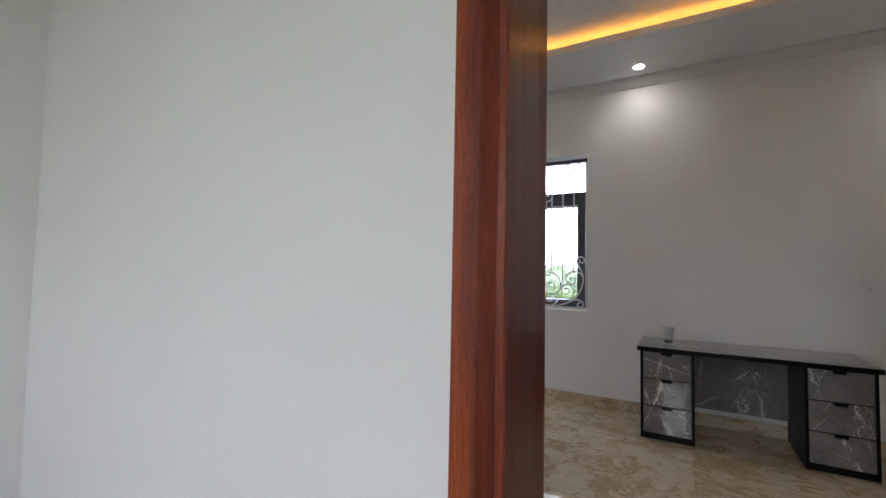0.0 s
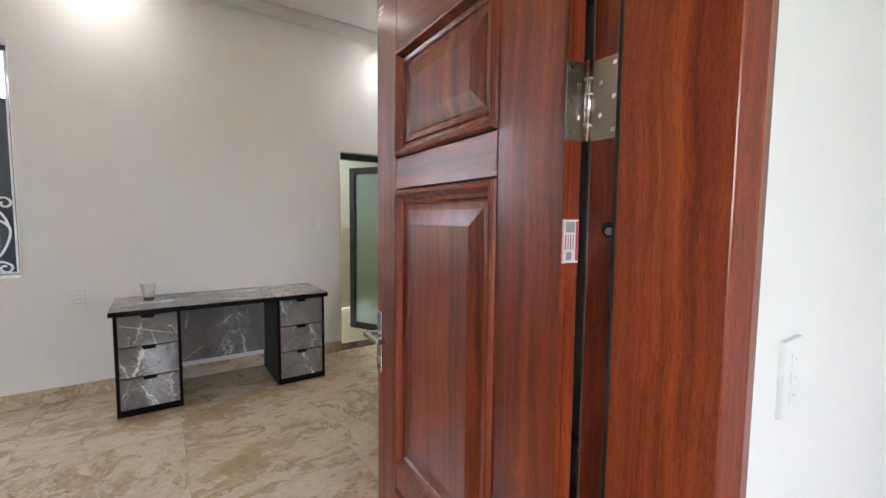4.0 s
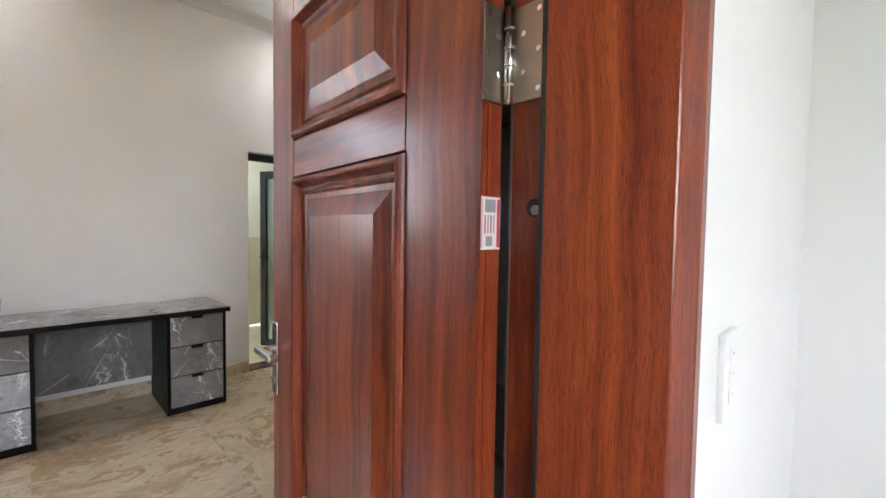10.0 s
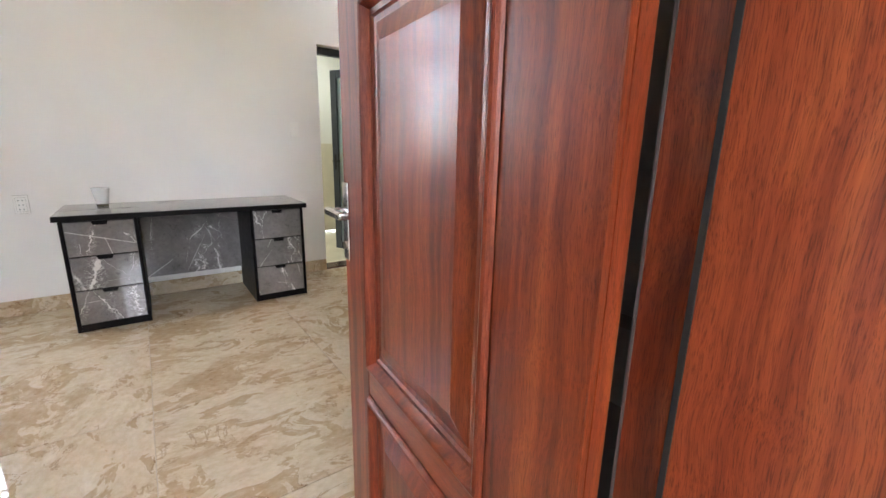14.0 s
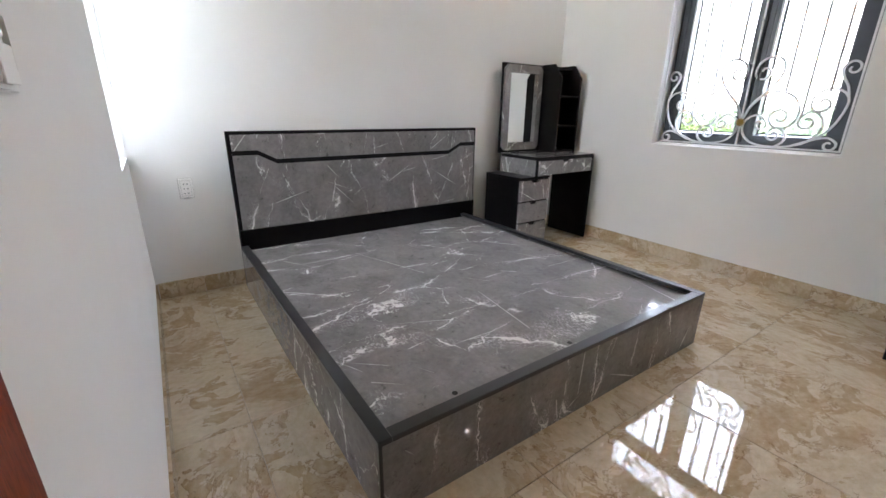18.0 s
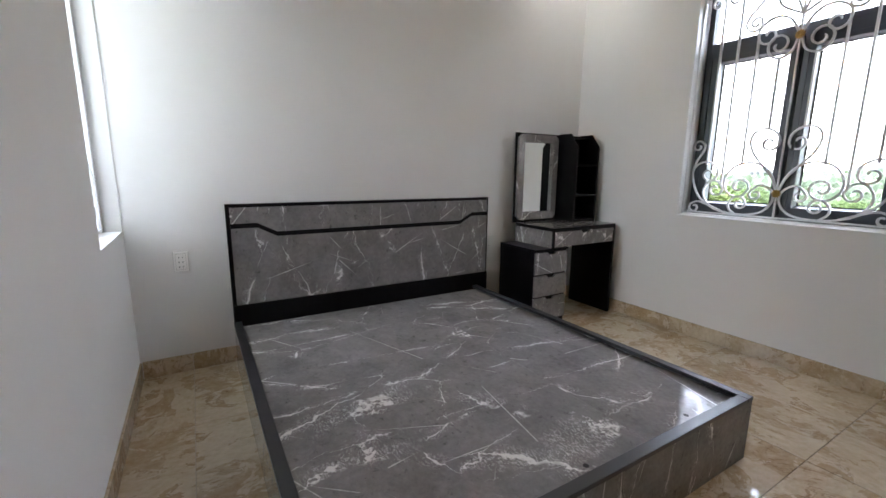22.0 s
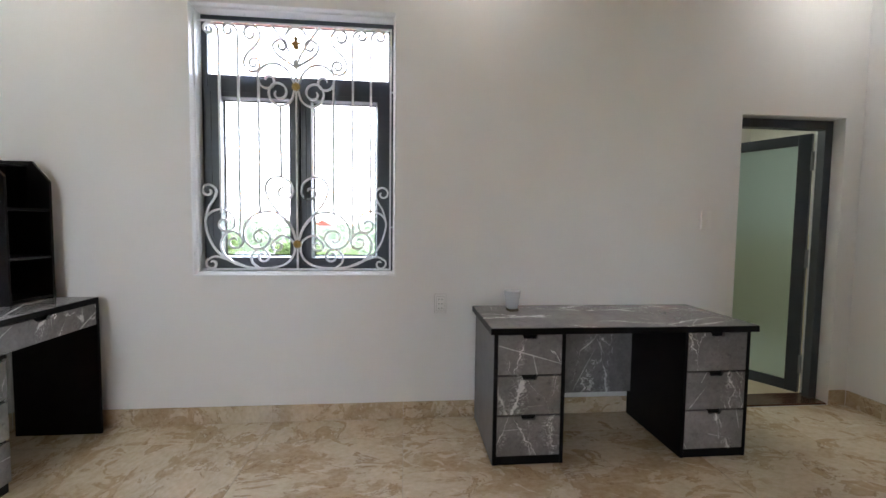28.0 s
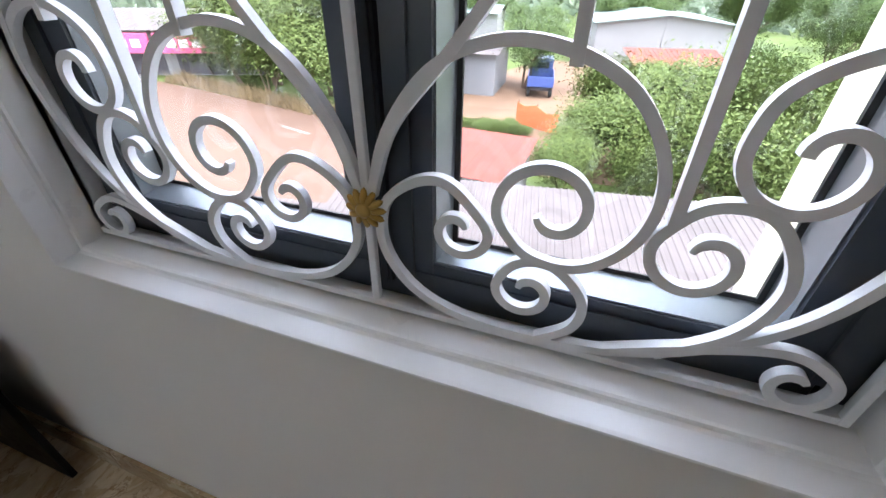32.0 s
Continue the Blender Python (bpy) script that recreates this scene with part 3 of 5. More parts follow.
for a, b, handed in ((x0 + 0.038, MID - 0.003, 0), (MID + 0.003, x1 - 0.038, 1)):
    wl_, wr = (0.062, 0.080) if handed else (0.080, 0.062)      # the hung stile is the wider one
    lo, hi = z0 + 0.048, 2.168
    sash = part("sash", boxes((a, a + wl_, FY - 0.014, FY + 0.060, lo, hi), (b - wr, b, FY - 0.014, FY + 0.060, lo, hi), (a + wl_, b - wr, FY - 0.0125, FY + 0.0585, lo, lo + 0.050), (a + wl_, b - wr, FY - 0.0125, FY + 0.0585, hi - 0.062, hi)), ALU, win, "dark aluminium casement sash")
    part("sash_lip", boxes(*[r[:6] for r in frame_ring(a + 0.004, b - 0.004, lo + 0.004, hi - 0.004, FY - 0.020, FY - 0.014, 0.030)]), ALU, sash)
    ia, ib, il, ih = a + wl_ + 0.0005, b - wr - 0.0005, lo + 0.0505, hi - 0.0625
    part("bead", rings([[(ia + d, y, il + d), (ib - d, y, il + d), (ib - d, y, ih - d), (ia + d, y, ih - d)] for d, y in ((0.0, FY - 0.008), (0.003, FY - 0.009), (0.012, FY + 0.034), (0.014, FY + 0.040))], cap=False), ALU_EDGE, sash, "pale sloping glazing bead")
    part("gasket", boxes(*[r[:6] for r in frame_ring(ia + 0.011, ib - 0.011, il + 0.011, ih - 0.011, FY + 0.036, FY + 0.042, 0.009)]), RUBBER, sash)
    pane = part("pane", box(ia + 0.006, ib - 0.006, FY + 0.043, FY + 0.048, il + 0.006, ih - 0.006), CLEAR, sash, "clear glass pane")
    pane.visible_shadow = False
    if handed:
        part("handle", boxes((a + 0.022, a + 0.046, FY - 0.022, FY - 0.014, 1.48, 1.57), (a + 0.028, a + 0.040, FY - 0.05, FY - 0.022, 1.52, 1.535), (a + 0.027, a + 0.041, FY - 0.054, FY - 0.042, 1.445, 1.535)), RUBBER, sash, "small black casement handle")
pane = part("pane", box(x0 + 0.048, x1 - 0.048, FY + 0.02, FY + 0.025, 2.248, z1 - 0.048), CLEAR, win, "clear fanlight pane")
pane.visible_shadow = False


def spline(points, steps=14):
    """A smooth path through a few guide points."""
    p = [Vector(q) for q in points]
    p = [p[0] * 2 - p[1]] + p + [p[-1] * 2 - p[-2]]
    out = []
    for a, b, c, d in zip(p, p[1:], p[2:], p[3:]):
        for k in range(steps):
            t = k / steps
            out.append(0.5 * ((2 * b) + (c - a) * t + (2 * a - 5 * b + 4 * c - d) * t * t + (3 * b - a - 3 * c + d) * t ** 3))
    return out + [p[-2]]


def curl(path, centre, turns=0.95, shrink=0.26):
    """Winds the end of a path inwards round a centre."""
    c, end = Vector(centre), path[-1]
    r, run = end - c, path[-1] - path[-2]
    spin = 1 if r.x * run.y - r.y * run.x > 0 else -1
    a0, r0 = math.atan2(r.y, r.x), r.length
    n = max(10, int(turns * 44))
    return path + [c + r0 * (1 - (1 - shrink) * (k / n) ** 1.15) * Vector((math.cos(a0 + spin * turns * 2 * math.pi * k / n), math.sin(a0 + spin * turns * 2 * math.pi * k / n))) for k in range(1, n + 1)]


def eased(path, rounds=10):
    """Takes the last kinks out of a bent bar; its ends stay."""
    for _ in range(rounds):
        path = [path[0]] + [(a + 2 * b + c) / 4 for a, b, c in zip(path, path[1:], path[2:])] + [path[-1]]
    return path


def bar_mesh(path, thick=0.0125, deep=0.014, taper=True, flip=1):
    """A flat bar bent along a path in the grille's plane."""
    verts, faces, n = [], [], len(path)
    for k, p in enumerate(path):
        d = (path[min(k + 1, n - 1)] - path[max(k - 1, 0)]).normalized()
        side = Vector((-d.y, d.x))
        w = thick / 2 * (1.0 if not taper else min(1.0, 0.55 + 0.45 * (n - 1 - k) / 6))
        for s, dep in ((1, -1), (1, 1), (-1, 1), (-1, -1)):
            q = p + side * w * s
            verts.append((q.x * flip, dep * deep / 2, q.y))
    for k in range(n - 1):
        for j in range(4):
            a, b = 4 * k + j, 4 * k + (j + 1) % 4
            f = (a, b, b + 4, a + 4)
            faces.append(f if flip > 0 else f[::-1])
    ends = [(3, 2, 1, 0), (4 * n - 4, 4 * n - 3, 4 * n - 2, 4 * n - 1)]
    faces += ends if flip > 0 else [e[::-1] for e in ends]
    me = bpy.data.meshes.new("bar")
    me.from_pydata(verts, [], faces)
    me.materials.append(IRON)
    return me


# one half of the scrollwork: guide points, then the centres that its ends wind round
SCROLLS = [
    ("sweep", [(0.170, 0.172), (0.104, 0.230), (0.030, 0.190), (0.022, 0.110), (0.085, 0.036), (0.215, 0.012), (0.380, 0.036), (0.520, 0.135), (0.580, 0.300), (0.548, 0.372), (0.477, 0.396), (0.408, 0.360), (0.393, 0.300)], (0.455, 0.303), (0.128, 0.163)),
    ("arch", [(0.008, 0.190), (0.036, 0.280), (0.098, 0.358), (0.188, 0.386), (0.285, 0.355), (0.338, 0.275), (0.332, 0.195), (0.280, 0.144), (0.214, 0.148), (0.172, 0.195)], (0.236, 0.212), None),
    ("small_scroll", [(0.245, 0.014), (0.288, 0.050), (0.292, 0.098), (0.250, 0.140), (0.205, 0.133), (0.180, 0.095)], (0.222, 0.092), None),
    ("side_scroll", [(0.390, 0.038), (0.462, 0.098), (0.484, 0.175), (0.445, 0.245), (0.385, 0.247), (0.344, 0.198)], (0.398, 0.187), None),
    ("corner_scroll", [(0.330, 0.022), (0.430, 0.064), (0.520, 0.090), (0.578, 0.062)], (0.541, 0.043), None),
    ("tail_scroll", [(0.577, 0.325), (0.556, 0.405), (0.520, 0.465), (0.508, 0.518), (0.538, 0.553)], (0.556, 0.512), None),
    ("heart", [(0.010, 0.200), (0.042, 0.285), (0.115, 0.372), (0.178, 0.460), (0.200, 0.545), (0.165, 0.602), (0.100, 0.612), (0.040, 0.572), (0.024, 0.510)], (0.082, 0.516), None),
    ("drop_scroll", [(0.010, 1.175), (0.034, 1.100), (0.094, 1.066), (0.152, 1.090), (0.174, 1.150), (0.150, 1.205)], (0.112, 1.150), None),
    ("crown_scroll", [(0.010, 1.205), (0.052, 1.288), (0.112, 1.330), (0.180, 1.326), (0.236, 1.278), (0.238, 1.214)], (0.178, 1.226), None),
    ("s_scroll", [(0.232, 1.352), (0.230, 1.292), (0.285, 1.278), (0.324, 1.322), (0.304, 1.385), (0.246, 1.445), (0.220, 1.505), (0.246, 1.556)], (0.280, 1.512), (0.262, 1.326)),
    ("leaf_scroll", [(0.002, 1.315), (0.060, 1.350), (0.122, 1.395), (0.144, 1.450), (0.104, 1.488)], (0.092, 1.446), None),
    ("stem", [(0.002, 1.315), (0.030, 1.390), (0.085, 1.480), (0.150, 1.572)], None, None),
    ("top_arch", [(0.0, 1.566), (0.040, 1.552), (0.066, 1.510)], None, None),
    ("hook_bar", [(0.360, 0.222), (0.360, 0.70), (0.360, 1.20), (0.360, 1.490), (0.376, 1.548), (0.416, 1.568)], (0.415, 1.528), None),
    ("hook_bar", [(0.477, 0.372), (0.477, 0.70), (0.477, 1.20), (0.477, 1.490), (0.493, 1.548), (0.533, 1.568)], (0.532, 1.528), None),
    ("bar", [(0.236, 0.366), (0.236, 0.80), (0.236, 1.216)], None, None),
    ("bar", [(0.100, 0.612), (0.100, 0.85), (0.100, 1.066)], None, None),
]
PETAL = bmesh.new()
bmesh.ops.create_uvsphere(PETAL, u_segments=8, v_segments=6, radius=1.0, matrix=Matrix.Translation((0.0185, 0, 0.002)) @ pose(0, 0, 0, 0, 18, 0) @ Matrix.Diagonal((0.0125, 0.0054, 0.005, 1)))
PETAL_MESH = bpy.data.meshes.new("petal")
PETAL.to_mesh(PETAL_MESH)
PETAL.free()
PETAL_MESH.materials.append(GOLD)


def grille(name, m, label):
    g = thing(name, label, "window grille", m)
    for count, (kind, guides, end, start) in enumerate(SCROLLS):
        path = spline(guides, 18 if len(guides) <= 3 and end is None else 14)
        if end:
            path = curl(path, end)
        if start:
            path = curl(path[::-1], start)
        for flip in (1, -1):
            ob = new(kind, bar_mesh(eased(path), deep=0.0125 + 0.00035 * count, taper=bool(end), flip=flip))
            ob.parent = g
    for r in ((-0.612, -0.600, 0.0, 1.585), (0.600, 0.612, 0.0, 1.585), (-0.600, 0.600, 0.0, 0.012), (-0.600, 0.600, 1.573, 1.585), (-0.006, 0.006, 0.012, 1.40)):
        part("frame_bar", box(r[0], r[1], -0.0052, 0.0052, r[2], r[3], 0.001), IRON, g)
    for s in (-1, 1):
        for h in (0.29, 1.18):
            part("fixing_stub", tube(s * 0.612 if s > 0 else -0.650, 0, h, 0.005, 0.038, "X", 10), IRON, g)
    for h in (0.173, 1.19):
        ros = part("rosette", lathe([(0.020, -0.004), (0.020, 0.001), (0.012, 0.002), (0.011, 0.008), (0.008, 0.011), (0.002, 0.012)], 16), GOLD, g, "gold cast flower", True)
        ros.matrix_basis = pose(0, -0.008, h, 90, 0, 0)
        for k in range(12):
            petal = new("petal", PETAL_MESH)
            petal.parent = ros
            petal.matrix_basis = pose(0, 0, 0, 0, 0, 30 * k)
    fleur = [(0.0, 1.425), (0.012, 1.43), (0.018, 1.445), (0.014, 1.460), (0.030, 1.452), (0.027, 1.478), (0.018, 1.470), (0.009, 1.474), (0.012, 1.496), (0.0, 1.512)]
    part("finial", prism(fleur + [(-u, v) for u, v in fleur[-2:0:-1]], -0.009, 0.006), GOLD, g, "gold fleur finial")
    return g


grille("window_grille", pose(-1.443, YN + 0.090, 0.984), "white wrought-iron scroll grille with gold rosettes in the window")

# plaster acanthus spray in the corner of the raised ceiling
spray = thing("ceiling_ornament", "white plaster acanthus scroll ornament on the raised ceiling", "plaster ornament")
spray.matrix_basis = Matrix(((-1, 0, 0, 1.625), (0, 0, -1, 3.575), (0, -1, 0, TOP - 0.002), (0, 0, 0, 1)))
SPRAY = [([(0.02, 0.02), (0.09, 0.03), (0.15, 0.085), (0.23, 0.10), (0.30, 0.065), (0.36, 0.055), (0.42, 0.085)], (0.405, 0.10), 0.020), ([(0.16, 0.09), (0.20, 0.14), (0.255, 0.15), (0.28, 0.115)], (0.25, 0.115), 0.016),
         ([(0.34, 0.06), (0.42, 0.035), (0.50, 0.045), (0.55, 0.02)], (0.54, 0.035), 0.016), ([(0.05, 0.05), (0.10, 0.10), (0.16, 0.16)], (0.15, 0.175), 0.018), ([(0.26, 0.09), (0.33, 0.12), (0.37, 0.145)], (0.36, 0.16), 0.013)]
for guides, end, w in SPRAY:
    path = curl(spline(guides), end, 0.7)
    for swap in (False, True):
        me = bar_mesh([Vector((p.y, p.x)) if swap else p for p in path], w, 0.005 + w * 0.08)
        me.materials[0] = PAINT_CEIL
        ob = new("scroll", me)
        ob.parent = spray
for u, v, turn in ((0.09, 0.055, 20), (0.055, 0.09, 70), (0.20, 0.12, 60), (0.12, 0.20, 30), (0.45, 0.065, 10), (0.065, 0.45, 80), (0.13, 0.13, 45)):
    lobe = bmesh.new()
    bmesh.ops.create_uvsphere(lobe, u_segments=14, v_segments=8, radius=1.0, matrix=pose(u, 0, v, 0, -turn, 0) @ Matrix.Diagonal((0.038, 0.0045, 0.016, 1)))
    part("acanthus_leaf", lobe, PAINT_CEIL, spray, "", True)

# small window in the south wall, seen edge on
structure(obj("window_reveal_band", window_trim(SWIN[0] + 0.02, SWIN[1], SWIN[2], SWIN[3], YS - 0.09, 1), TRIM_WHITE), "white moulded band in the small window reveal", "trim")
w2 = structure(thing("window_2", "narrow dark aluminium window beside the bed wall", "window"))
for r in frame_ring(SWIN[0], SWIN[1], SWIN[2], SWIN[3], YC + 0.03, YC + 0.08, 0.045):
    part("window_frame", box(*r), ALU, w2)
pane = part("pane", box(SWIN[0] + 0.045, SWIN[1] - 0.045, YC + 0.05, YC + 0.055, SWIN[2] + 0.045, SWIN[3] - 0.045), CLEAR, w2)
pane.visible_shadow = False
g2 = thing("window_grille", "white iron scroll grille in the narrow window", "window grille", pose((SWIN[0] + SWIN[1]) / 2, YC + 0.13, SWIN[2] + 0.01))
HW, HH = (SWIN[1] - SWIN[0]) / 2 - 0.02, SWIN[3] - SWIN[2] - 0.02
for r in ((-HW, -HW + 0.012, 0, HH), (HW - 0.012, HW, 0, HH), (-HW + 0.012, HW - 0.012, 0, 0.012), (-HW + 0.012, HW - 0.012, HH - 0.012, HH), (-0.006, 0.006, 0.012, HH - 0.012)):
    part("frame_bar", box(r[0], r[1], -0.007, 0.007, r[2], r[3], 0.001), IRON, g2)
for kind, guides, end, start in SCROLLS[1:3] + SCROLLS[6:7]:
    path = spline([(u * 0.8, v) for u, v in guides])
    path = curl(path, (end[0] * 0.8, end[1]))
    for flip in (1, -1):
        ob = new(kind, bar_mesh(path, flip=flip))
        ob.parent = g2

# ---- bedroom door ----
HEAD = 2.14
door_set = structure(thing("door_frame", "red-brown wood-grain steel door frame", "door frame"))
JL, JR = -0.197, 0.612
YL = 0.540                                # landing end of the lock jamb
# each jamb: a deep panel to the landing, then a rebate behind a black seal
part("jamb", prism([(JL - 0.055, YL), (JL + 0.007, YL), (JL - 0.006, 0.727), (JL - 0.055, 0.727)], 0, HEAD, "Z"), WOOD, door_set)
SPLAY = 0.0200                            # the hinge jamb opens out towards the landing
AR = JR + SPLAY
part("jamb", prism([(JR - 0.005, 0.727), (AR - 0.0005, YC + 0.0105), (AR + 0.0015, YC + 0.0085), (AR + 0.004, YC + 0.0078), (AR + 0.028, YC + 0.012), (AR + 0.028, 0.727)], 0, HEAD, "Z"), WOOD, door_set)
part("rebate", box(JL - 0.055, JL - 0.014, 0.733, 0.800, 0, HEAD), WOOD, door_set)
part("frame_back", box(AR + 0.030, 0.7045, YC + 0.012, YS - 0.002, 0, HEAD), WOOD, door_set)
part("rebate", box(JR + 0.010, AR + 0.0290, 0.733, 0.789, 0, HEAD), WOOD, door_set)
part("rebate_edge", box(JR + 0.0085, JR + 0.050, 0.789, 0.7925, 0, HEAD), DESK_SIDE, door_set, "dark grey bare edge of the frame")
part("seal", box(JL - 0.05, JL - 0.008, 0.727, 0.733, 0, HEAD), RUBBER, door_set, "black rubber door seal")
part("seal", box(JR - 0.0075, JR + 0.05, 0.727, 0.733, 0, HEAD), RUBBER, door_set, "black rubber door seal")
part("head", boxes((JL - 0.05, JR + 0.055, YL, 0.727, HEAD, HEAD + 0.045), (JL - 0.05, JR + 0.05, 0.733, 0.800, HEAD + 0.008, HEAD + 0.045)), WOOD_X, door_set)
# landing side: a flat outer band, a bevel that falls towards the opening, and a narrow flat bead
outer = [(-0.272, YL + 0.001), (-0.272, YL - 0.016), (-0.269, YL - 0.019), (-0.229, YL - 0.019), (-0.226, YL - 0.0175), (-0.206, YL - 0.0010), (-0.204, YL - 0.0028), (-0.193, YL - 0.0028), (-0.1905, YL - 0.0010), (-0.1905, YL + 0.001)]
part("architrave", prism(outer, 0.0, HEAD + 0.07, "Z"), WOOD, door_set)
room_side = prism([(JL - 0.088, YS - 0.001), (JL - 0.016, YS - 0.001), (JL - 0.016, YS + 0.034), (JL - 0.028, YS + 0.046), (JL - 0.080, YS + 0.050), (JL - 0.088, YS + 0.044)], 0.0, HEAD + 0.07, "Z")
part("architrave", room_side, WOOD, door_set, "red-brown architrave on the bedroom side")
thin = [(AR + 0.0042, YC + 0.0110), (AR + 0.0042, YC + 0.0075), (AR + 0.0450, YC - 0.0030), (AR + 0.0480, YC - 0.0042), (AR + 0.0500, YC - 0.0035), (AR + 0.0800, YC - 0.0012), (AR + 0.0800, YC + 0.0110)]
part("architrave", prism(thin, 0.0, HEAD + 0.07, "Z"), WOOD, door_set)
part("architrave", box(JL - 0.001, AR + 0.055, YL - 0.020, YL, HEAD + 0.002, HEAD + 0.07, 0.004), WOOD_X, door_set)
for z in (1.405, 1.99):
    part("bolt_socket", tube(JR + 0.0092, 0.7500, z + 0.001, 0.0130, 0.004, "X", 28), DARK_HOLE, door_set, "dark round bolt hole")
    part("bolt", tube(JR + 0.0010, 0.7450, z - 0.002, 0.0072, 0.010, "X", 6, 0.0015), STEEL, door_set, "steel bolt end")

LEAF_W, LEAF_T, LEAF_H = 0.842, 0.056, 2.140
leaf = thing("door_leaf", "red-brown raised-panel steel door standing open", "door", pose(0.628, 0.802, 0.006, 0, 0, -4.2))
leaf["kind"] = "structure"
FX = -LEAF_T                              # the face towards the opening
PANELS = [(0.182, 0.685, 1.600, 1.915), (0.182, 0.685, 0.615, 1.500), (0.182, 0.685, 0.19, 0.535)]
part("core", boxes((FX + 0.016, -0.013, 0.002, LEAF_W, 0.0, LEAF_H)), WOOD, leaf)
part("hinge_stile", box(FX, FX + 0.016, 0.002, 0.180, 0.0, LEAF_H, 0.002), WOOD, leaf)
part("lock_stile", box(FX, FX + 0.016, 0.687, LEAF_W, 0.0, LEAF_H, 0.002), WOOD, leaf)
for lo, hi in ((0.0, 0.188), (0.537, 0.613), (1.502, 1.598), (1.917, LEAF_H)):
    part("rail", box(FX + 0.0008, FX + 0.016, 0.1815, 0.6855, lo + 0.001, hi - 0.001, 0.0015), WOOD_H, leaf)


def panel_field(y0, y1, z0, z1):
    """Moulded frame, sunk margin and raised, bevelled field."""
    steps = ((0.0, 0.001), (0.002, -0.005), (0.006, -0.010), (0.012, -0.012), (0.017, -0.010), (0.022, 0.001), (0.027, 0.010), (0.036, 0.012), (0.041, 0.007), (0.046, 0.012), (0.058, 0.013), (0.062, 0.011), (0.100, 0.001), (0.103, 0.0))
    return rings([[(FX + h, y0 + d, z0 + d), (FX + h, y1 - d, z0 + d), (FX + h, y1 - d, z1 - d), (FX + h, y0 + d, z1 - d)] for d, h in steps])


for p in PANELS:
    part("panel", panel_field(*p), WOOD, leaf, "raised moulded panel")
part("edge_lip", boxes((FX, FX + 0.004, 0.0, 0.003, 0, LEAF_H)), WOOD, leaf)
for z in (1.549, 1.828):
    h = part("hinge", tube(-0.0115, -0.009, z, 0.0066, 0.134, "Z", 16, 0.001), CHROME, leaf, "brushed steel butt hinge", True)
    part("hinge_plate", box(-0.055, -0.0125, -0.0015, 0.0018, z, z + 0.132, 0.0006), STEEL, h)
    for k in range(4):
        part("knuckle_ring", tube(-0.0115, -0.009, z + 0.024 + 0.026 * k, 0.0079, 0.0030, "Z", 16), STEEL, h)
    fixed = part("frame_plate", box(-0.0085, -0.0063, -0.064, -0.010, z, z + 0.132, 0.0006), STEEL, h)
    fixed.matrix_basis = pose(0, 0, 0, 0, 0, 4.2)
    for k in range(5):
        zz = z + 0.013 + 0.0265 * k
        part("screw", tube(-0.046 if k % 2 == 0 else -0.027, -0.0028, zz, 0.0042, 0.0022, "Y", 12, 0.0006), CHROME, h)
        s = part("screw", tube(-0.0105, -0.055 if k % 2 == 0 else -0.030, zz, 0.0042, 0.0025, "X", 12, 0.0006), CHROME, h)
        s.matrix_basis = pose(0, 0, 0, 0, 0, 4.2)
# lever handle on a long plate
HZ = 0.996
hd = part("door_handle", box(FX - 0.007, FX, 0.796, 0.836, HZ - 0.112, HZ + 0.10, 0.003, seg=2), CHROME, leaf, "satin chrome lever handle on a long plate")
part("spindle", tube(FX - 0.05, 0.816, HZ + 0.025, 0.009, 0.045, "X", 16), CHROME, hd)
part("lever", box(FX - 0.060, FX - 0.042, 0.706, 0.828, HZ + 0.016, HZ + 0.036, 0.006, seg=3), CHROME, hd)
part("lever_tip", box(FX - 0.060, FX - 0.030, 0.702, 0.720, HZ + 0.017, HZ + 0.035, 0.006, seg=3), CHROME, hd)
part("key_cylinder", tube(FX - 0.012, 0.816, HZ - 0.07, 0.011, 0.008, "X", 16), STEEL, hd)
# maker's plate near the top, as plain shapes
pl = part("name_plate", box(FX - 0.0015, FX, 0.786, 0.824, 2.068, 2.095, 0.0006), STICKER, leaf, "small cream and gold maker's plate")
part("plate_band", box(FX - 0.002, FX - 0.0015, 0.789, 0.821, 2.077, 2.086), GOLD, pl)
# warranty sticker on the hinge edge, print as plain bars
st = part("sticker", box(-0.054, -0.0145, -0.0006, 0.002, 1.341, 1.416), STICKER, leaf, "white and red warranty sticker")
part("sticker_band", box(-0.0215, -0.0155, -0.0010, -0.0006, 1.344, 1.413), STICKER_RED, st)
part("sticker_edge", box(-0.054, -0.051, -0.0010, -0.0006, 1.344, 1.413), STICKER_PINK, st)
part("sticker_patch", box(-0.046, -0.025, -0.0010, -0.0006, 1.394, 1.412), STICKER_GREY, st)
for k in range(4):
    part("print_bar", box(-0.047 + 0.006 * k, -0.0448 + 0.006 * k, -0.0010, -0.0006, 1.364, 1.390), (STICKER_RED, STICKER_GREY)[k % 2], st)
part("print_block", box(-0.044, -0.031, -0.0010, -0.0006, 1.346, 1.360), STICKER_GREY, st)


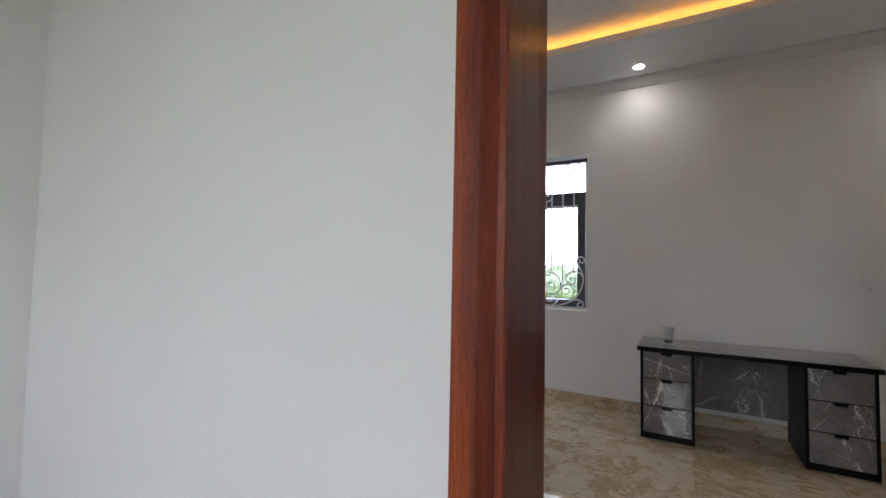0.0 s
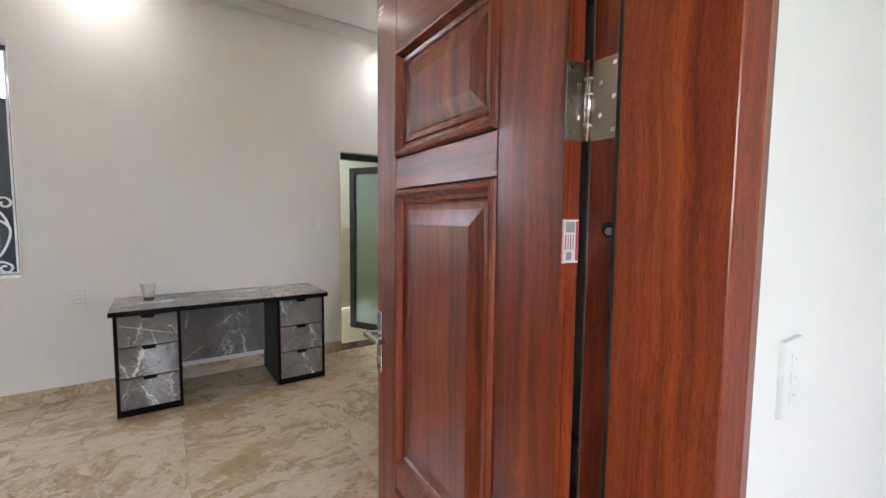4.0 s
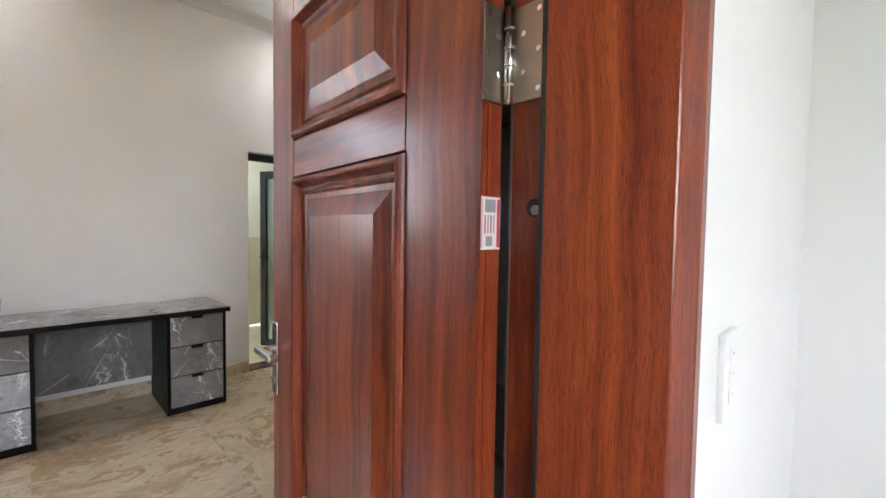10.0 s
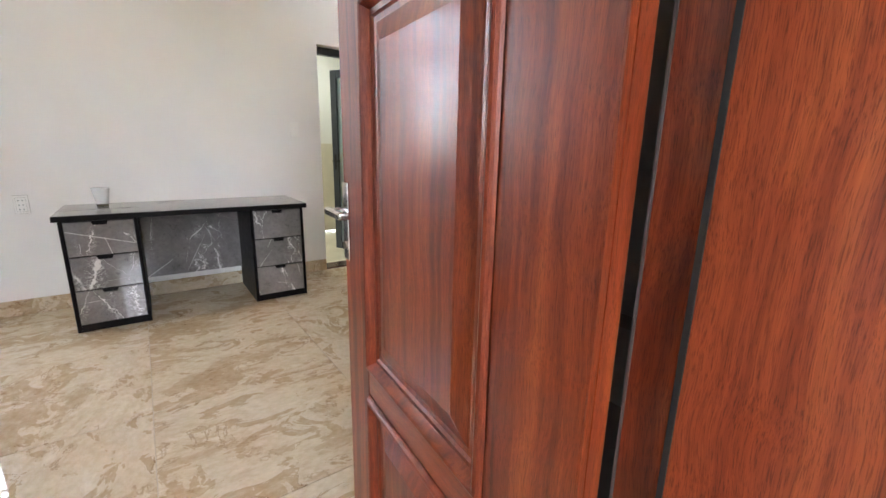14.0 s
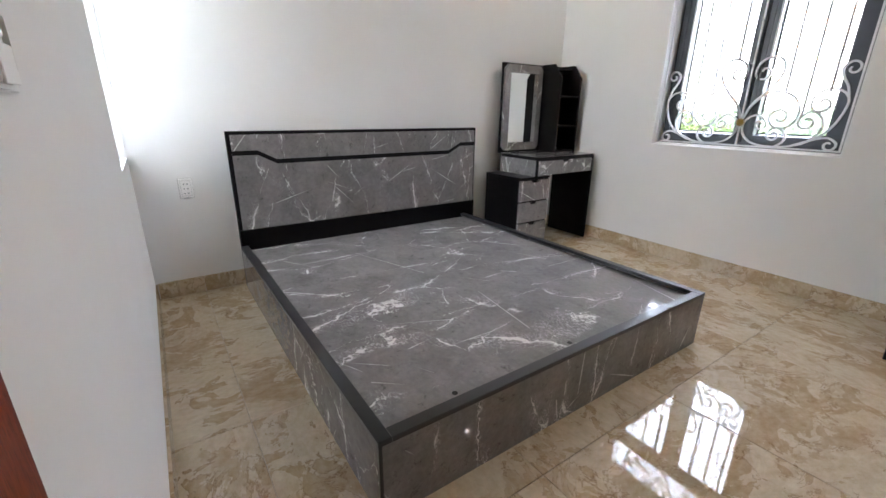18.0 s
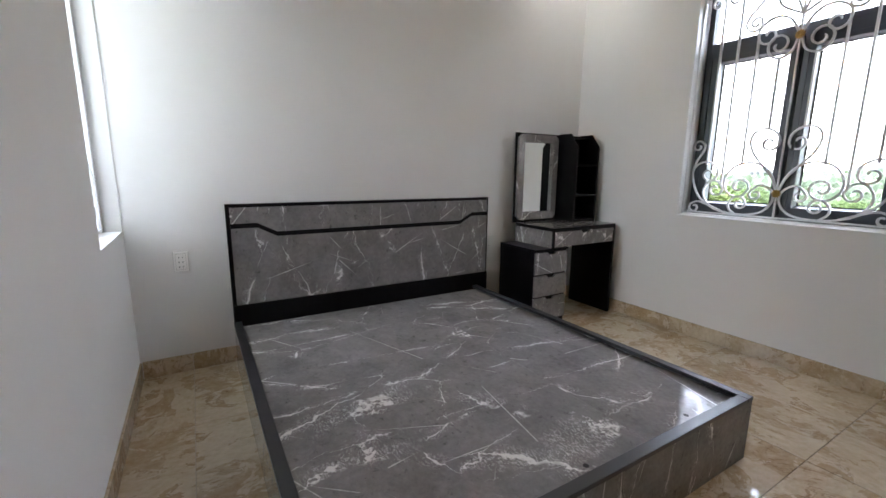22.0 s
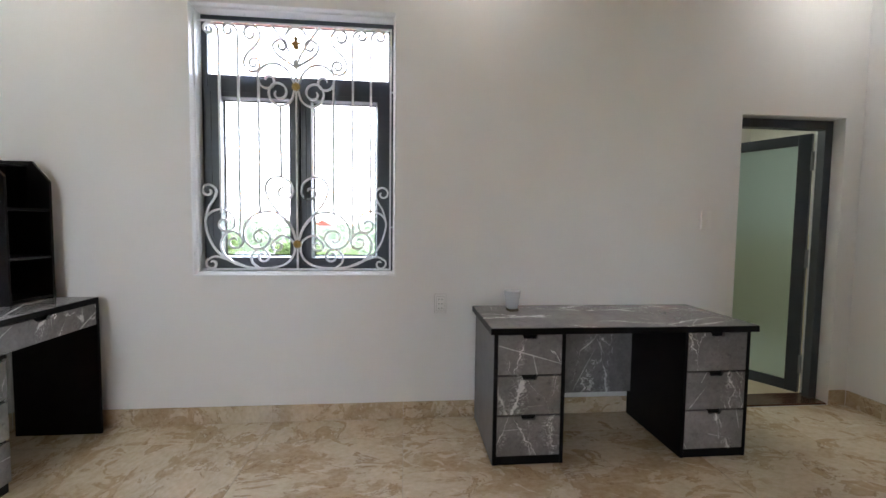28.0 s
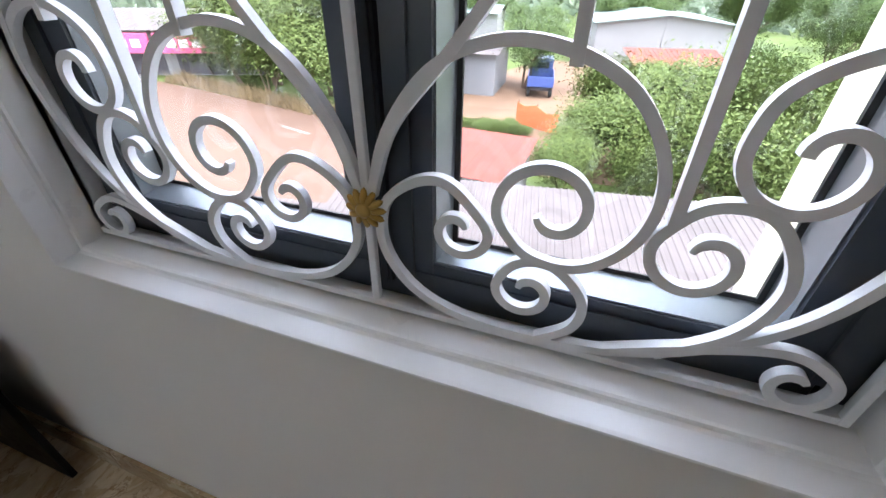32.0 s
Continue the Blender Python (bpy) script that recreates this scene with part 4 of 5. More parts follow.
# ---- bathroom door ----
bath = structure(thing("door_2", "dark aluminium bathroom door with frosted glass, standing open inwards", "door"))
bx0, bx1, bz = BATH[0] + 0.002, BATH[1] - 0.002, BATH[3] - 0.002
BY = YN + 0.145
BF = YN + 0.085
part("door_frame", box(bx0, bx0 + 0.026, BF, BF + 0.06, 0.012, bz, 0.002), ALU, bath)
part("door_frame", box(bx1 - 0.062, bx1, BF, BF + 0.06, 0.012, bz, 0.002), ALU, bath)
part("door_frame", box(bx0 + 0.026, bx1 - 0.062, BF, BF + 0.06, bz - 0.062, bz, 0.002), ALU, bath)
bl = thing("bath_leaf", "frosted glass leaf in a dark aluminium frame", "door leaf", pose(bx1 - 0.066, BY + 0.035, 0.02, 0, 0, -62))
bl["kind"] = "structure"
BW, BH = 0.68, 2.0
for r in frame_ring(-BW, 0.0, 0.0, BH, 0.0, 0.045, 0.082):
    part("leaf_member", box(*r), ALU, bl)
part("frosted_pane", box(-BW + 0.08, -0.08, 0.018, 0.026, 0.08, BH - 0.08), FROST, bl, "frosted green-tinted glass")
part("pull_handle", boxes((-BW + 0.03, -BW + 0.055, -0.006, 0.0, 0.93, 1.10), (-BW + 0.036, -BW + 0.049, -0.045, -0.006, 1.02, 1.034), (-BW + 0.036, -BW + 0.14, -0.052, -0.040, 1.018, 1.036)), RUBBER, bl, "black lever handle")
for z in (0.16, 0.98, 1.72):
    part("leaf_hinge", tube(0.012, -0.008, z, 0.011, 0.14, "Z", 12), ALU_EDGE, bl, "silver barrel hinge")


# ---- electrical plates ----
def socket(name, m, w=0.074, h=0.122, rows=3, group="", label="white plastic wall socket plate"):
    """A plate that faces local -y, its back on the wall."""
    s = thing(name, label, "socket", m, group)
    # grey rim here and outline round the insert imitate edge shadow
    part("back_rim", box(-w / 2 - 0.0022, w / 2 + 0.0022, -0.0035, 0.0, -h / 2 - 0.0022, h / 2 + 0.0022, 0.0008), PLATE_SHADE, s, "grey rim drawn as the edge shadow of the plate")
    part("plate", box(-w / 2, w / 2, -0.013, 0.0, -h / 2, h / 2, 0.003, seg=2), PLASTIC, s)
    part("insert_gap", box(-w / 2 + 0.0105, w / 2 - 0.0105, -0.0136, -0.013, -h / 2 + 0.0125, h / 2 - 0.0125), PLATE_SHADE, s)
    part("insert", box(-w / 2 + 0.012, w / 2 - 0.012, -0.0145, -0.013, -h / 2 + 0.014, h / 2 - 0.014, 0.0008), PLASTIC, s)
    for k in range(rows):
        z = (k - (rows - 1) / 2) * 0.030
        for x in (-0.010, 0.010):
            part("slot", boxes((x - 0.0035, x + 0.0035, -0.0152, -0.0145, z - 0.006, z + 0.002)), GREY_PLASTIC, s)
    return s


def switch(name, m, w=0.074, h=0.122, gangs=1, finish=None):
    s = thing(name, "white plastic wall switch plate", "switch", m, "wall switches")
    part("plate", box(-w / 2, w / 2, -0.009, 0.0, -h / 2, h / 2, 0.0025, seg=2), finish or PLASTIC, s)
    for k in range(gangs):
        z = (k - (gangs - 1) / 2) * 0.030
        part("rocker", box(-0.012, 0.012, -0.0105, -0.009, z - 0.012, z + 0.012, 0.001), finish or PLASTIC, s)
        part("mark", box(0.004, 0.008, -0.0109, -0.0105, z - 0.001, z + 0.001), GREY_PLASTIC, s)
    return s


socket("wall_socket", pose(-0.500, YN, 0.775), group="wall sockets", rows=3)
socket("wall_socket", pose(XW, 1.060, 0.721, 0, 0, 90), 0.078, 0.125, 3, "wall sockets")
socket("wall_socket", pose(XW, 3.42, 0.66, 0, 0, 90), 0.074, 0.122, 3, "wall sockets")
switch("wall_switch", pose(1.354, YN, 1.350), gangs=1)
switch("wall_switch", pose(0.85, YC, 1.17), 0.08, 0.127, 3, PAINT)

rc = thing("remote_control", "white air-conditioner remote in a wall holder on a white plate", "remote control", pose(-0.574, YS, 1.233, 0, 0, 180))
part("back_plate", box(0.0, 0.202, -0.006, 0.0, 0.0, 0.146, 0.002), PLASTIC, rc)
cradle = [(-0.006, 0.014), (-0.024, 0.002), (-0.034, 0.006), (-0.037, 0.018), (-0.037, 0.064), (-0.031, 0.074), (-0.006, 0.100)]
holder = part("holder", prism([(-0.026, -0.0), (0.030, -0.0), (0.030, 0.004), (-0.026, 0.004)], -0.030, -0.006, "Y"), PLASTIC, rc, "white wall holder")
for a, b in ((-0.030, -0.027), (0.030, 0.033)):
    cheek = bmesh.new()
    for x in (a, b):
        cheek.faces.new([cheek.verts.new((x, y, z)) for y, z in cradle])
    cheek.verts.ensure_lookup_table()
    for k in range(len(cradle)):
        q = (k + 1) % len(cradle)
        cheek.faces.new((cheek.verts[k], cheek.verts[q], cheek.verts[len(cradle) + q], cheek.verts[len(cradle) + k]))
    bmesh.ops.recalc_face_normals(cheek, faces=cheek.faces)
    part("cheek", cheek, PLASTIC, holder)
part("lip", box(-0.027, 0.030, -0.037, -0.034, 0.004, 0.040, 0.001), PLASTIC, holder)
part("thumb_slot", tube(-0.0306, -0.020, 0.045, 0.0085, 0.0008, "X", 20), GREY_PLASTIC, holder, "grey recess in the cheek")
part("clip", boxes((0.052, 0.060, -0.022, -0.006, 0.058, 0.066), (0.050, 0.063, -0.026, -0.022, 0.054, 0.074)), RUBBER, rc, "small black clip")
body = part("body", box(-0.0255, 0.0285, -0.033, -0.010, 0.008, 0.178, 0.006, seg=3), PLASTIC, rc)
part("screen", box(-0.018, 0.021, -0.0342, -0.033, 0.120, 0.165), GREY_PLASTIC, body, "grey-green display")
for k in range(9):
    part("button", box(-0.017 + 0.014 * (k % 3), -0.008 + 0.014 * (k % 3), -0.0350, -0.033, 0.046 + 0.022 * (k // 3), 0.057 + 0.022 * (k // 3), 0.001), GREY_PLASTIC if k % 4 == 0 else STICKER_PINK if k == 7 else PLASTIC, body)


# ---- furniture ----
def drawer_front(y, x0, x1, z0, z1, t=0.018, notch=0.085, deep=0.022):
    """A front with a finger notch cut into its top edge, facing -y."""
    c = (x0 + x1) / 2
    o = [(x0, z0), (x1, z0), (x1, z1), (c + notch / 2, z1), (c + notch / 2 - 0.008, z1 - deep), (c - notch / 2 + 0.008, z1 - deep), (c - notch / 2, z1), (x0, z1)]
    return prism(o, y, y + t, "Y")


DX0, DX1, DY0, DY1, DZ = -0.285, 1.230, 3.888, 4.500, 0.760
desk = thing("desk", "black and grey stone-print kneehole desk with six drawers", "desk", pose(DX0, DY0, 0))
W_, D_ = DX1 - DX0, DY1 - DY0
part("top", box(0, W_, 0, D_, DZ - 0.036, DZ - 0.002, 0.0015), BLACK, desk, "black-edged desk top")
part("top_sheet", box(0.003, W_ - 0.003, 0.003, D_ - 0.002, DZ - 0.002, DZ + 0.001), STONE_X, desk, "grey stone-print top face")
for px in (0.025, W_ - 0.025 - 0.392):
    for a in (px, px + 0.392 - 0.020):
        part("side_panel", box(a, a + 0.020, 0.030, D_ - 0.01, 0.0, DZ - 0.036, 0.001), BLACK, desk)
    if px < 0.1:
        part("side_sheet", box(px - 0.0025, px, 0.032, D_ - 0.012, 0.002, DZ - 0.038), DESK_SIDE, desk, "dark grey outer side face")
    part("plinth", box(px + 0.02, px + 0.372, 0.034, 0.052, 0.0, 0.048), BLACK, desk)
    part("carcass_back", box(px + 0.02, px + 0.372, D_ - 0.03, D_ - 0.012, 0.0, DZ - 0.036), BLACK, desk)
    part("carcass", box(px + 0.02, px + 0.372, 0.052, D_ - 0.03, 0.03, 0.048), BLACK, desk)
    part("drawer_box", box(px + 0.024, px + 0.368, 0.053, D_ - 0.06, 0.06, DZ - 0.045), BLACK, desk)
    zs = (0.048, 0.276, 0.496, DZ - 0.040)
    for lo, hi in zip(zs, zs[1:]):
        part("drawer_front", drawer_front(0.030, px + 0.022, px + 0.370, lo + 0.003, hi - 0.006), STONE_UP, desk, "grey stone-print drawer front with finger notch")
part("modesty_panel", box(0.417, W_ - 0.417, D_ - 0.05, D_ - 0.032, 0.17, DZ - 0.036), STONE_UP, desk, "grey stone-print back panel")

cup = thing("tumbler", "clear fluted plastic tumbler standing on a small dark block", "cup", pose(-0.060, 4.330, DZ + 0.017))
flutes = 24


def fluted(radius, z, deep=0.0012):
    return [((radius + deep * (k % 2)) * math.cos(math.pi * k / flutes), (radius + deep * (k % 2)) * math.sin(math.pi * k / flutes), z) for k in range(2 * flutes)]


part("bowl", rings([fluted(r_, z_) for r_, z_ in ((0.030, 0.0), (0.0335, 0.002), (0.040, 0.04), (0.046, 0.08), (0.0505, 0.106))] + [fluted(r_, z_, 0.0) for r_, z_ in ((0.0520, 0.108), (0.0520, 0.111), (0.0505, 0.112), (0.0445, 0.08), (0.0385, 0.04), (0.0315, 0.008))]), CUP_GLASS, cup, "", True)
block = thing("small_block", "small dark olive block under the tumbler", "block", pose(-0.060, 4.325, DZ + 0.001, 0, 0, 12))
part("body", box(-0.030, 0.030, -0.030, 0.030, 0.0, 0.016, 0.003, seg=2), BLOCK, block)

# bed: head against the west wall, foot towards +x
BX0, BX1, BY0, BY1, BZ = -3.045, -0.895, 1.318, 3.243, 0.308
bed = thing("bed", "grey stone-print platform bed with black edging and no mattress", "bed", pose(BX0, BY0, 0))
L_, W_ = BX1 - BX0, BY1 - BY0
RT = 0.045
for a, b in ((0.0, 0.018), (W_ - 0.018, W_)):
    part("side_rail", box(0.0, L_ - 0.018, a, b, 0.0, BZ - 0.020), STONE_UP, bed, "grey stone-print side rail")
part("foot_rail", box(L_ - 0.018, L_, 0.0, W_, 0.0, BZ - 0.020), STONE_UP, bed, "grey stone-print foot rail")
part("edge_cap", box(0.0, L_ + 0.002, -0.002, RT, BZ - 0.020, BZ, 0.002), EDGE, bed, "dark grey edge cap")
part("edge_cap", box(0.0, L_ + 0.002, W_ - RT, W_ + 0.002, BZ - 0.020, BZ, 0.002), EDGE, bed, "dark grey edge cap")
part("edge_cap", box(L_ - RT, L_ + 0.002, RT, W_ - RT, BZ - 0.0205, BZ - 0.0005, 0.002), EDGE, bed, "dark grey edge cap")
part("corner_strip", box(L_ - 0.010, L_ + 0.0015, -0.0015, 0.010, 0.0, BZ - 0.020), EDGE, bed, "dark corner strip")
SEAM_Y = 1.272
BOARD = BZ - 0.034
for ya, yb in ((RT - 0.02, SEAM_Y), (SEAM_Y, W_ - RT + 0.02)):
    part("platform_board", box(0.01, L_ - 0.03, ya + 0.001, yb - 0.001, BOARD - 0.018, BOARD, 0.001), STONE, bed, "grey stone-print platform board")
for hy in (0.34, 0.95, 1.57):
    part("bolt_hole", tube(L_ - 0.095, hy, BOARD - 0.002, 0.011, 0.003, "Z", 16), DARK_HOLE, bed, "small dark hole")
HB0, HB1, HT = 0.004, W_ + 0.110, 1.072
hbd = part("headboard", box(-0.045, -0.004, HB0, HB1, 0.0, HT, 0.002), BLACK, bed, "headboard of stone-print panels in black edging")
lo_y, hi_y = HB0 + 0.022, HB1 - 0.022


def notch_band(w):
    """The stepped black groove across the headboard: level at both ends, dropping to a lower middle."""
    z_hi, z_lo = 0.935, 0.872
    p = [(lo_y, z_hi), (lo_y + 0.155, z_hi), (lo_y + 0.275, z_lo), (hi_y - 0.275, z_lo), (hi_y - 0.155, z_hi), (hi_y, z_hi)]
    return [(y, z + w / 2) for y, z in p], [(y, z - w / 2) for y, z in p]


up, down = notch_band(0.030)
part("upper_panel", prism([(lo_y, HT - 0.020), *up, (hi_y, HT - 0.020)], -0.004, 0.008, "X"), STONE_UP, hbd, "grey stone-print upper panel")
part("lower_panel", prism([(lo_y, 0.42), *down, (hi_y, 0.42)], -0.004, 0.008, "X"), STONE_UP, hbd, "grey stone-print lower panel")
part("groove", prism([*up, *down[::-1]], -0.004, 0.002, "X"), BLACK, hbd, "stepped black groove")
part("base_band", box(-0.004, 0.006, lo_y - 0.02, hi_y + 0.02, BZ - 0.05, 0.416), BLACK, hbd, "black lower band")

# dressing table in the corner
VX, VY = -3.050, 3.505
van = thing("dressing_table", "black and grey stone-print dressing table with mirror and shelves", "dressing table", pose(VX, VY, 0))
# local x runs out from the wall, y along it
part("cabinet_side", box(0.0, 0.440, 0.0, 0.018, 0.0, 0.648), BLACK, van)
part("cabinet_side", box(0.0, 0.440, 0.350, 0.368, 0.0, 0.648), BLACK, van)
part("cabinet_top", box(0.0, 0.460, -0.002, 0.370, 0.648, 0.666, 0.001), BLACK, van)
part("cabinet_body", box(0.01, 0.425, 0.018, 0.350, 0.02, 0.640), BLACK, van)
part("plinth", box(0.36, 0.440, 0.018, 0.350, 0.0, 0.05), BLACK, van)


def side_front(x, y0, y1, z0, z1, t=0.018, notch=0.10, deep=0.022):
    c = (y0 + y1) / 2
    o = [(y0, z0), (y1, z0), (y1, z1), (c + notch / 2, z1), (c + notch / 2 - 0.02, z1 - deep), (c - notch / 2 + 0.02, z1 - deep), (c - notch / 2, z1), (y0, z1)]
    return prism(o, x, x + t, "X")


for lo, hi in ((0.056, 0.250), (0.264, 0.442), (0.456, 0.638)):
    part("drawer_front", side_front(0.440, 0.003, 0.365, lo, hi), STONE_UP, van, "grey stone-print drawer front with finger notch")
TY0_, TY1_ = 0.165, 0.940
part("table_top", box(0.0, 0.478, TY0_, TY1_, 0.808, 0.836, 0.0015), BLACK, van, "black-edged table top")
part("top_sheet", box(0.004, 0.474, TY0_ + 0.004, TY1_ - 0.004, 0.836, 0.8385), STONE, van)
part("apron_side", box(0.0, 0.462, TY0_ + 0.002, TY0_ + 0.020, 0.668, 0.808), STONE_UP, van)
part("apron_post", box(0.462, 0.476, TY0_ + 0.002, TY0_ + 0.022, 0.668, 0.808), BLACK, van)
part("apron_box", box(0.02, 0.455, TY0_ + 0.021, TY1_ - 0.021, 0.672, 0.806), BLACK, van)
part("apron_drawer", side_front(0.457, TY0_ + 0.024, TY1_ - 0.022, 0.676, 0.802, notch=0.11, deep=0.02), STONE_UP, van, "grey stone-print drawer front with finger notch")
part("end_panel", box(0.0, 0.478, TY1_ - 0.020, TY1_ - 0.001, 0.0, 0.808), BLACK, van)
part("back_panel", box(0.0, 0.018, 0.126, 0.934, 0.840, 1.630), BLACK, van)
c = 0.05
ya, yb, za, zb = 0.138, 0.606, 0.862, 1.618


def octagon(y0, y1, z0, z1, k):
    return [(y0 + k, z0), (y1 - k, z0), (y1, z0 + k), (y1, z1 - k), (y1 - k, z1), (y0 + k, z1), (y0, z1 - k), (y0, z0 + k)]


outer, inner = octagon(ya, yb, za, zb, 0.035), octagon(ya + 0.062, yb - 0.062, za + 0.07, zb - 0.07, 0.002)
loops = [[(0.018, u, v) for u, v in outer], [(0.048, u, v) for u, v in outer], [(0.048, u, v) for u, v in inner], [(0.026, u, v) for u, v in inner]]
mf = part("mirror_frame", rings(loops, cap=False), STONE_UP, van, "grey stone-print mirror frame")
part("mirror_glass", box(0.017, 0.026, ya + 0.060, yb - 0.060, za + 0.068, zb - 0.068), MIRROR, mf, "silvered mirror glass")
sy0, sy1, sd = 0.640, 0.934, 0.245
for a in (sy0, sy1 - 0.016):
    part("shelf_side", prism([(0.016, 0.8385), (sd, 0.8385), (sd, 1.52), (sd - 0.09, 1.635), (0.016, 1.635)], a, a + 0.016, "Y"), BLACK, van)
for z in (0.845, 1.075, 1.345, 1.600):
    part("shelf", box(0.016, sd - (0.11 if z > 1.5 else 0.006), sy0 + 0.016, sy1 - 0.016, z, z + 0.016), BLACK, van)

# wardrobe with open end shelves behind the door leaf
rob = thing("wardrobe", "black wardrobe with open end shelves behind the door", "wardrobe", pose(0.72, YS + 0.014, 0))
part("body", box(0.28, 0.70, 0.0, 0.40, 0.0, 2.35), SIDE_PANEL, rob, "grey side panel")
part("door", box(0.283, 0.697, 0.40, 0.418, 0.06, 2.34, 0.001), STONE, rob, "grey stone-print wardrobe door")
for z in (0.02, 0.30, 0.62, 0.95, 1.64, 2.0, 2.33):
    part("end_shelf", prism([(0.0, 0.0), (0.28, 0.0), (0.28, 0.40), (0.20, 0.39), (0.08, 0.30), (0.0, 0.14)], z, z + 0.020, "Z"), DESK_SIDE if z > 0.1 else EDGE, rob, "dark grey open end shelf")

# ---- skirting and floor tiles, piece by piece ----
def slab(name, x0, x1, y0, y1, z0, z1, parent, cache={}):
    """One tile; tiles of one size share a mesh."""
    key = (round(x1 - x0, 4), round(y1 - y0, 4), round(z1 - z0, 4))
    if key not in cache:
        bm = box(0, x1 - x0, 0, y1 - y0, 0, z1 - z0, 0.0012)
        me = bpy.data.meshes.new(name)
        bm.to_mesh(me)
        bm.free()
        me.materials.append(TILE)
        cache[key] = me
    ob = new(name, cache[key])
    ob.location = (x0, y0, z0)
    ob.parent = parent
    return ob


floor = structure(obj("floor", boxes((XW, XE, YS, YN, -0.12, -0.004), (-2.06, 1.90, -2.2, YS, -0.12, -0.004)), GROUT), "polished beige marble-pattern tile floor", "floor")
SX, SY, JOINT = 0.845, 0.80, 0.003
xs = [x for x in (0.105 + SX * k for k in range(-6, 6)) if XW < x < XE]
ys = [y for y in (3.47 + SY * k for k in range(-8, 4)) if -2.2 < y < YN]


def tiles(x0, x1, y0, y1):
    gx = [x0] + [x for x in xs if x0 + 0.02 < x < x1 - 0.02] + [x1]
    gy = [y0] + [y for y in ys if y0 + 0.02 < y < y1 - 0.02] + [y1]
    for a, b in zip(gx, gx[1:]):
        for c_, d in zip(gy, gy[1:]):
            slab("tile", a + JOINT / 2, b - JOINT / 2, c_ + JOINT / 2, d - JOINT / 2, -0.006, 0.0, floor)


tiles(XW, XE, YS, YN)
tiles(JL - 0.01, JR + 0.01, YC, YS)
tiles(-2.06, 1.90, -2.2, YC)
SKH = 0.110
base_n = structure(thing("baseboard", "beige marble-pattern skirting tiles", "baseboard"))


def skirting(x0, x1, y0, y1):
    """A run of skirting tiles along the longer side."""
    along = x1 - x0 > y1 - y0
    a, b = (x0, x1) if along else (y0, y1)
    cuts = [a] + [v for v in (xs if along else ys) if a + 0.03 < v < b - 0.03] + [b]
    for p, q in zip(cuts, cuts[1:]):
        if along:
            slab("skirting_tile", p + 0.0008, q - 0.0008, y0, y1, 0.001, SKH, base_n)
        else:
            slab("skirting_tile", x0, x1, p + 0.0008, q - 0.0008, 0.001, SKH, base_n)


skirting(XW + 0.012, BATH[0] - 0.001, YN - 0.012, YN - 0.0005)
skirting(BATH[1] + 0.001, XE - 0.012, YN - 0.012, YN - 0.0005)
skirting(XW + 0.0005, XW + 0.0115, YS + 0.012, YN - 0.012)
skirting(XE - 0.0115, XE - 0.0005, YS + 0.012, YN - 0.012)
skirting(XW + 0.012, DOOR[0] - 0.002, YS + 0.0005, YS + 0.0115)
skirting(DOOR[1] + 0.002, 0.719, YS + 0.0005, YS + 0.0115)
skirting(-2.06, DOOR[0] - 0.04, YC - 0.0115, YC - 0.0005)
skirting(DOOR[1] + 0.002, 1.90, YC - 0.0115, YC - 0.0005)

# ---- outside: street, yard, sheds, trees and far houses ----
EARTH = plain("bare_earth", (0.145, 0.090, 0.058), 0.9, vary=0.35, scale=0.25, relief=0.4, fine=6, spec=0.12)
GRASS = plain("rough_grass", (0.075, 0.10, 0.028), 0.9, vary=0.4, scale=0.4, relief=0.5, fine=5, spec=0.12)
ROAD = plain("dusty_road", (0.118, 0.073, 0.052), 0.85, vary=0.15, scale=0.3, relief=0.2, fine=8, spec=0.12)
KERB = plain("pale_concrete", (0.20, 0.185, 0.17), 0.8, vary=0.15, scale=2, spec=0.12)
DRY = plain("dry_straw_grass", (0.20, 0.145, 0.08), 0.95, vary=0.4, scale=3, relief=0.6, fine=20, spec=0.12)
TIN_PALE = plain("pale_pink_roof_sheet", (0.100, 0.084, 0.079), 0.75, vary=0.22, scale=0.9, spec=0.12)
TIN_RED = plain("rusty_red_roof_sheet", (0.160, 0.036, 0.024), 0.6, vary=0.2, scale=1.5, spec=0.12)
TIN_GREEN = plain("pale_green_roof_sheet", (0.16, 0.20, 0.185), 0.5, vary=0.12, scale=1.2, spec=0.12)
RENDER_W = plain("weathered_white_render", (0.21, 0.205, 0.20), 0.85, vary=0.12, scale=0.8, spec=0.12)
RENDER_G = plain("grey_sheet_wall", (0.17, 0.17, 0.175), 0.7, vary=0.12, scale=1)
SIGN_PINK = plain("pink_sign_board", (0.50, 0.06, 0.15), 0.5, vary=0.05)
SIGN_WHITE = plain("white_sign_marks", (0.80, 0.74, 0.74), 0.5, vary=0.05)
SHOP_DARK = plain("shop_front_shade", (0.05, 0.045, 0.05), 0.8)
CREAM = plain("cream_facade_paint", (0.60, 0.58, 0.42), 0.8, vary=0.04)
BLUE = plain("blue_truck_paint", (0.045, 0.075, 0.22), 0.4, vary=0.15)
TYRE = plain("tyre_rubber", (0.02, 0.02, 0.02), 0.85)
ORANGE = plain("orange_netting", (0.55, 0.12, 0.04), 0.7, vary=0.2, scale=10)
BARK = plain("tree_bark", (0.10, 0.07, 0.045), 0.9, vary=0.3, scale=8, relief=0.6, fine=40)
LEAF_A = leaves("bright_leaves", (0.048, 0.072, 0.016), (0.112, 0.142, 0.040))
LEAF_B = leaves("deep_leaves", (0.036, 0.062, 0.016), (0.088, 0.125, 0.035))
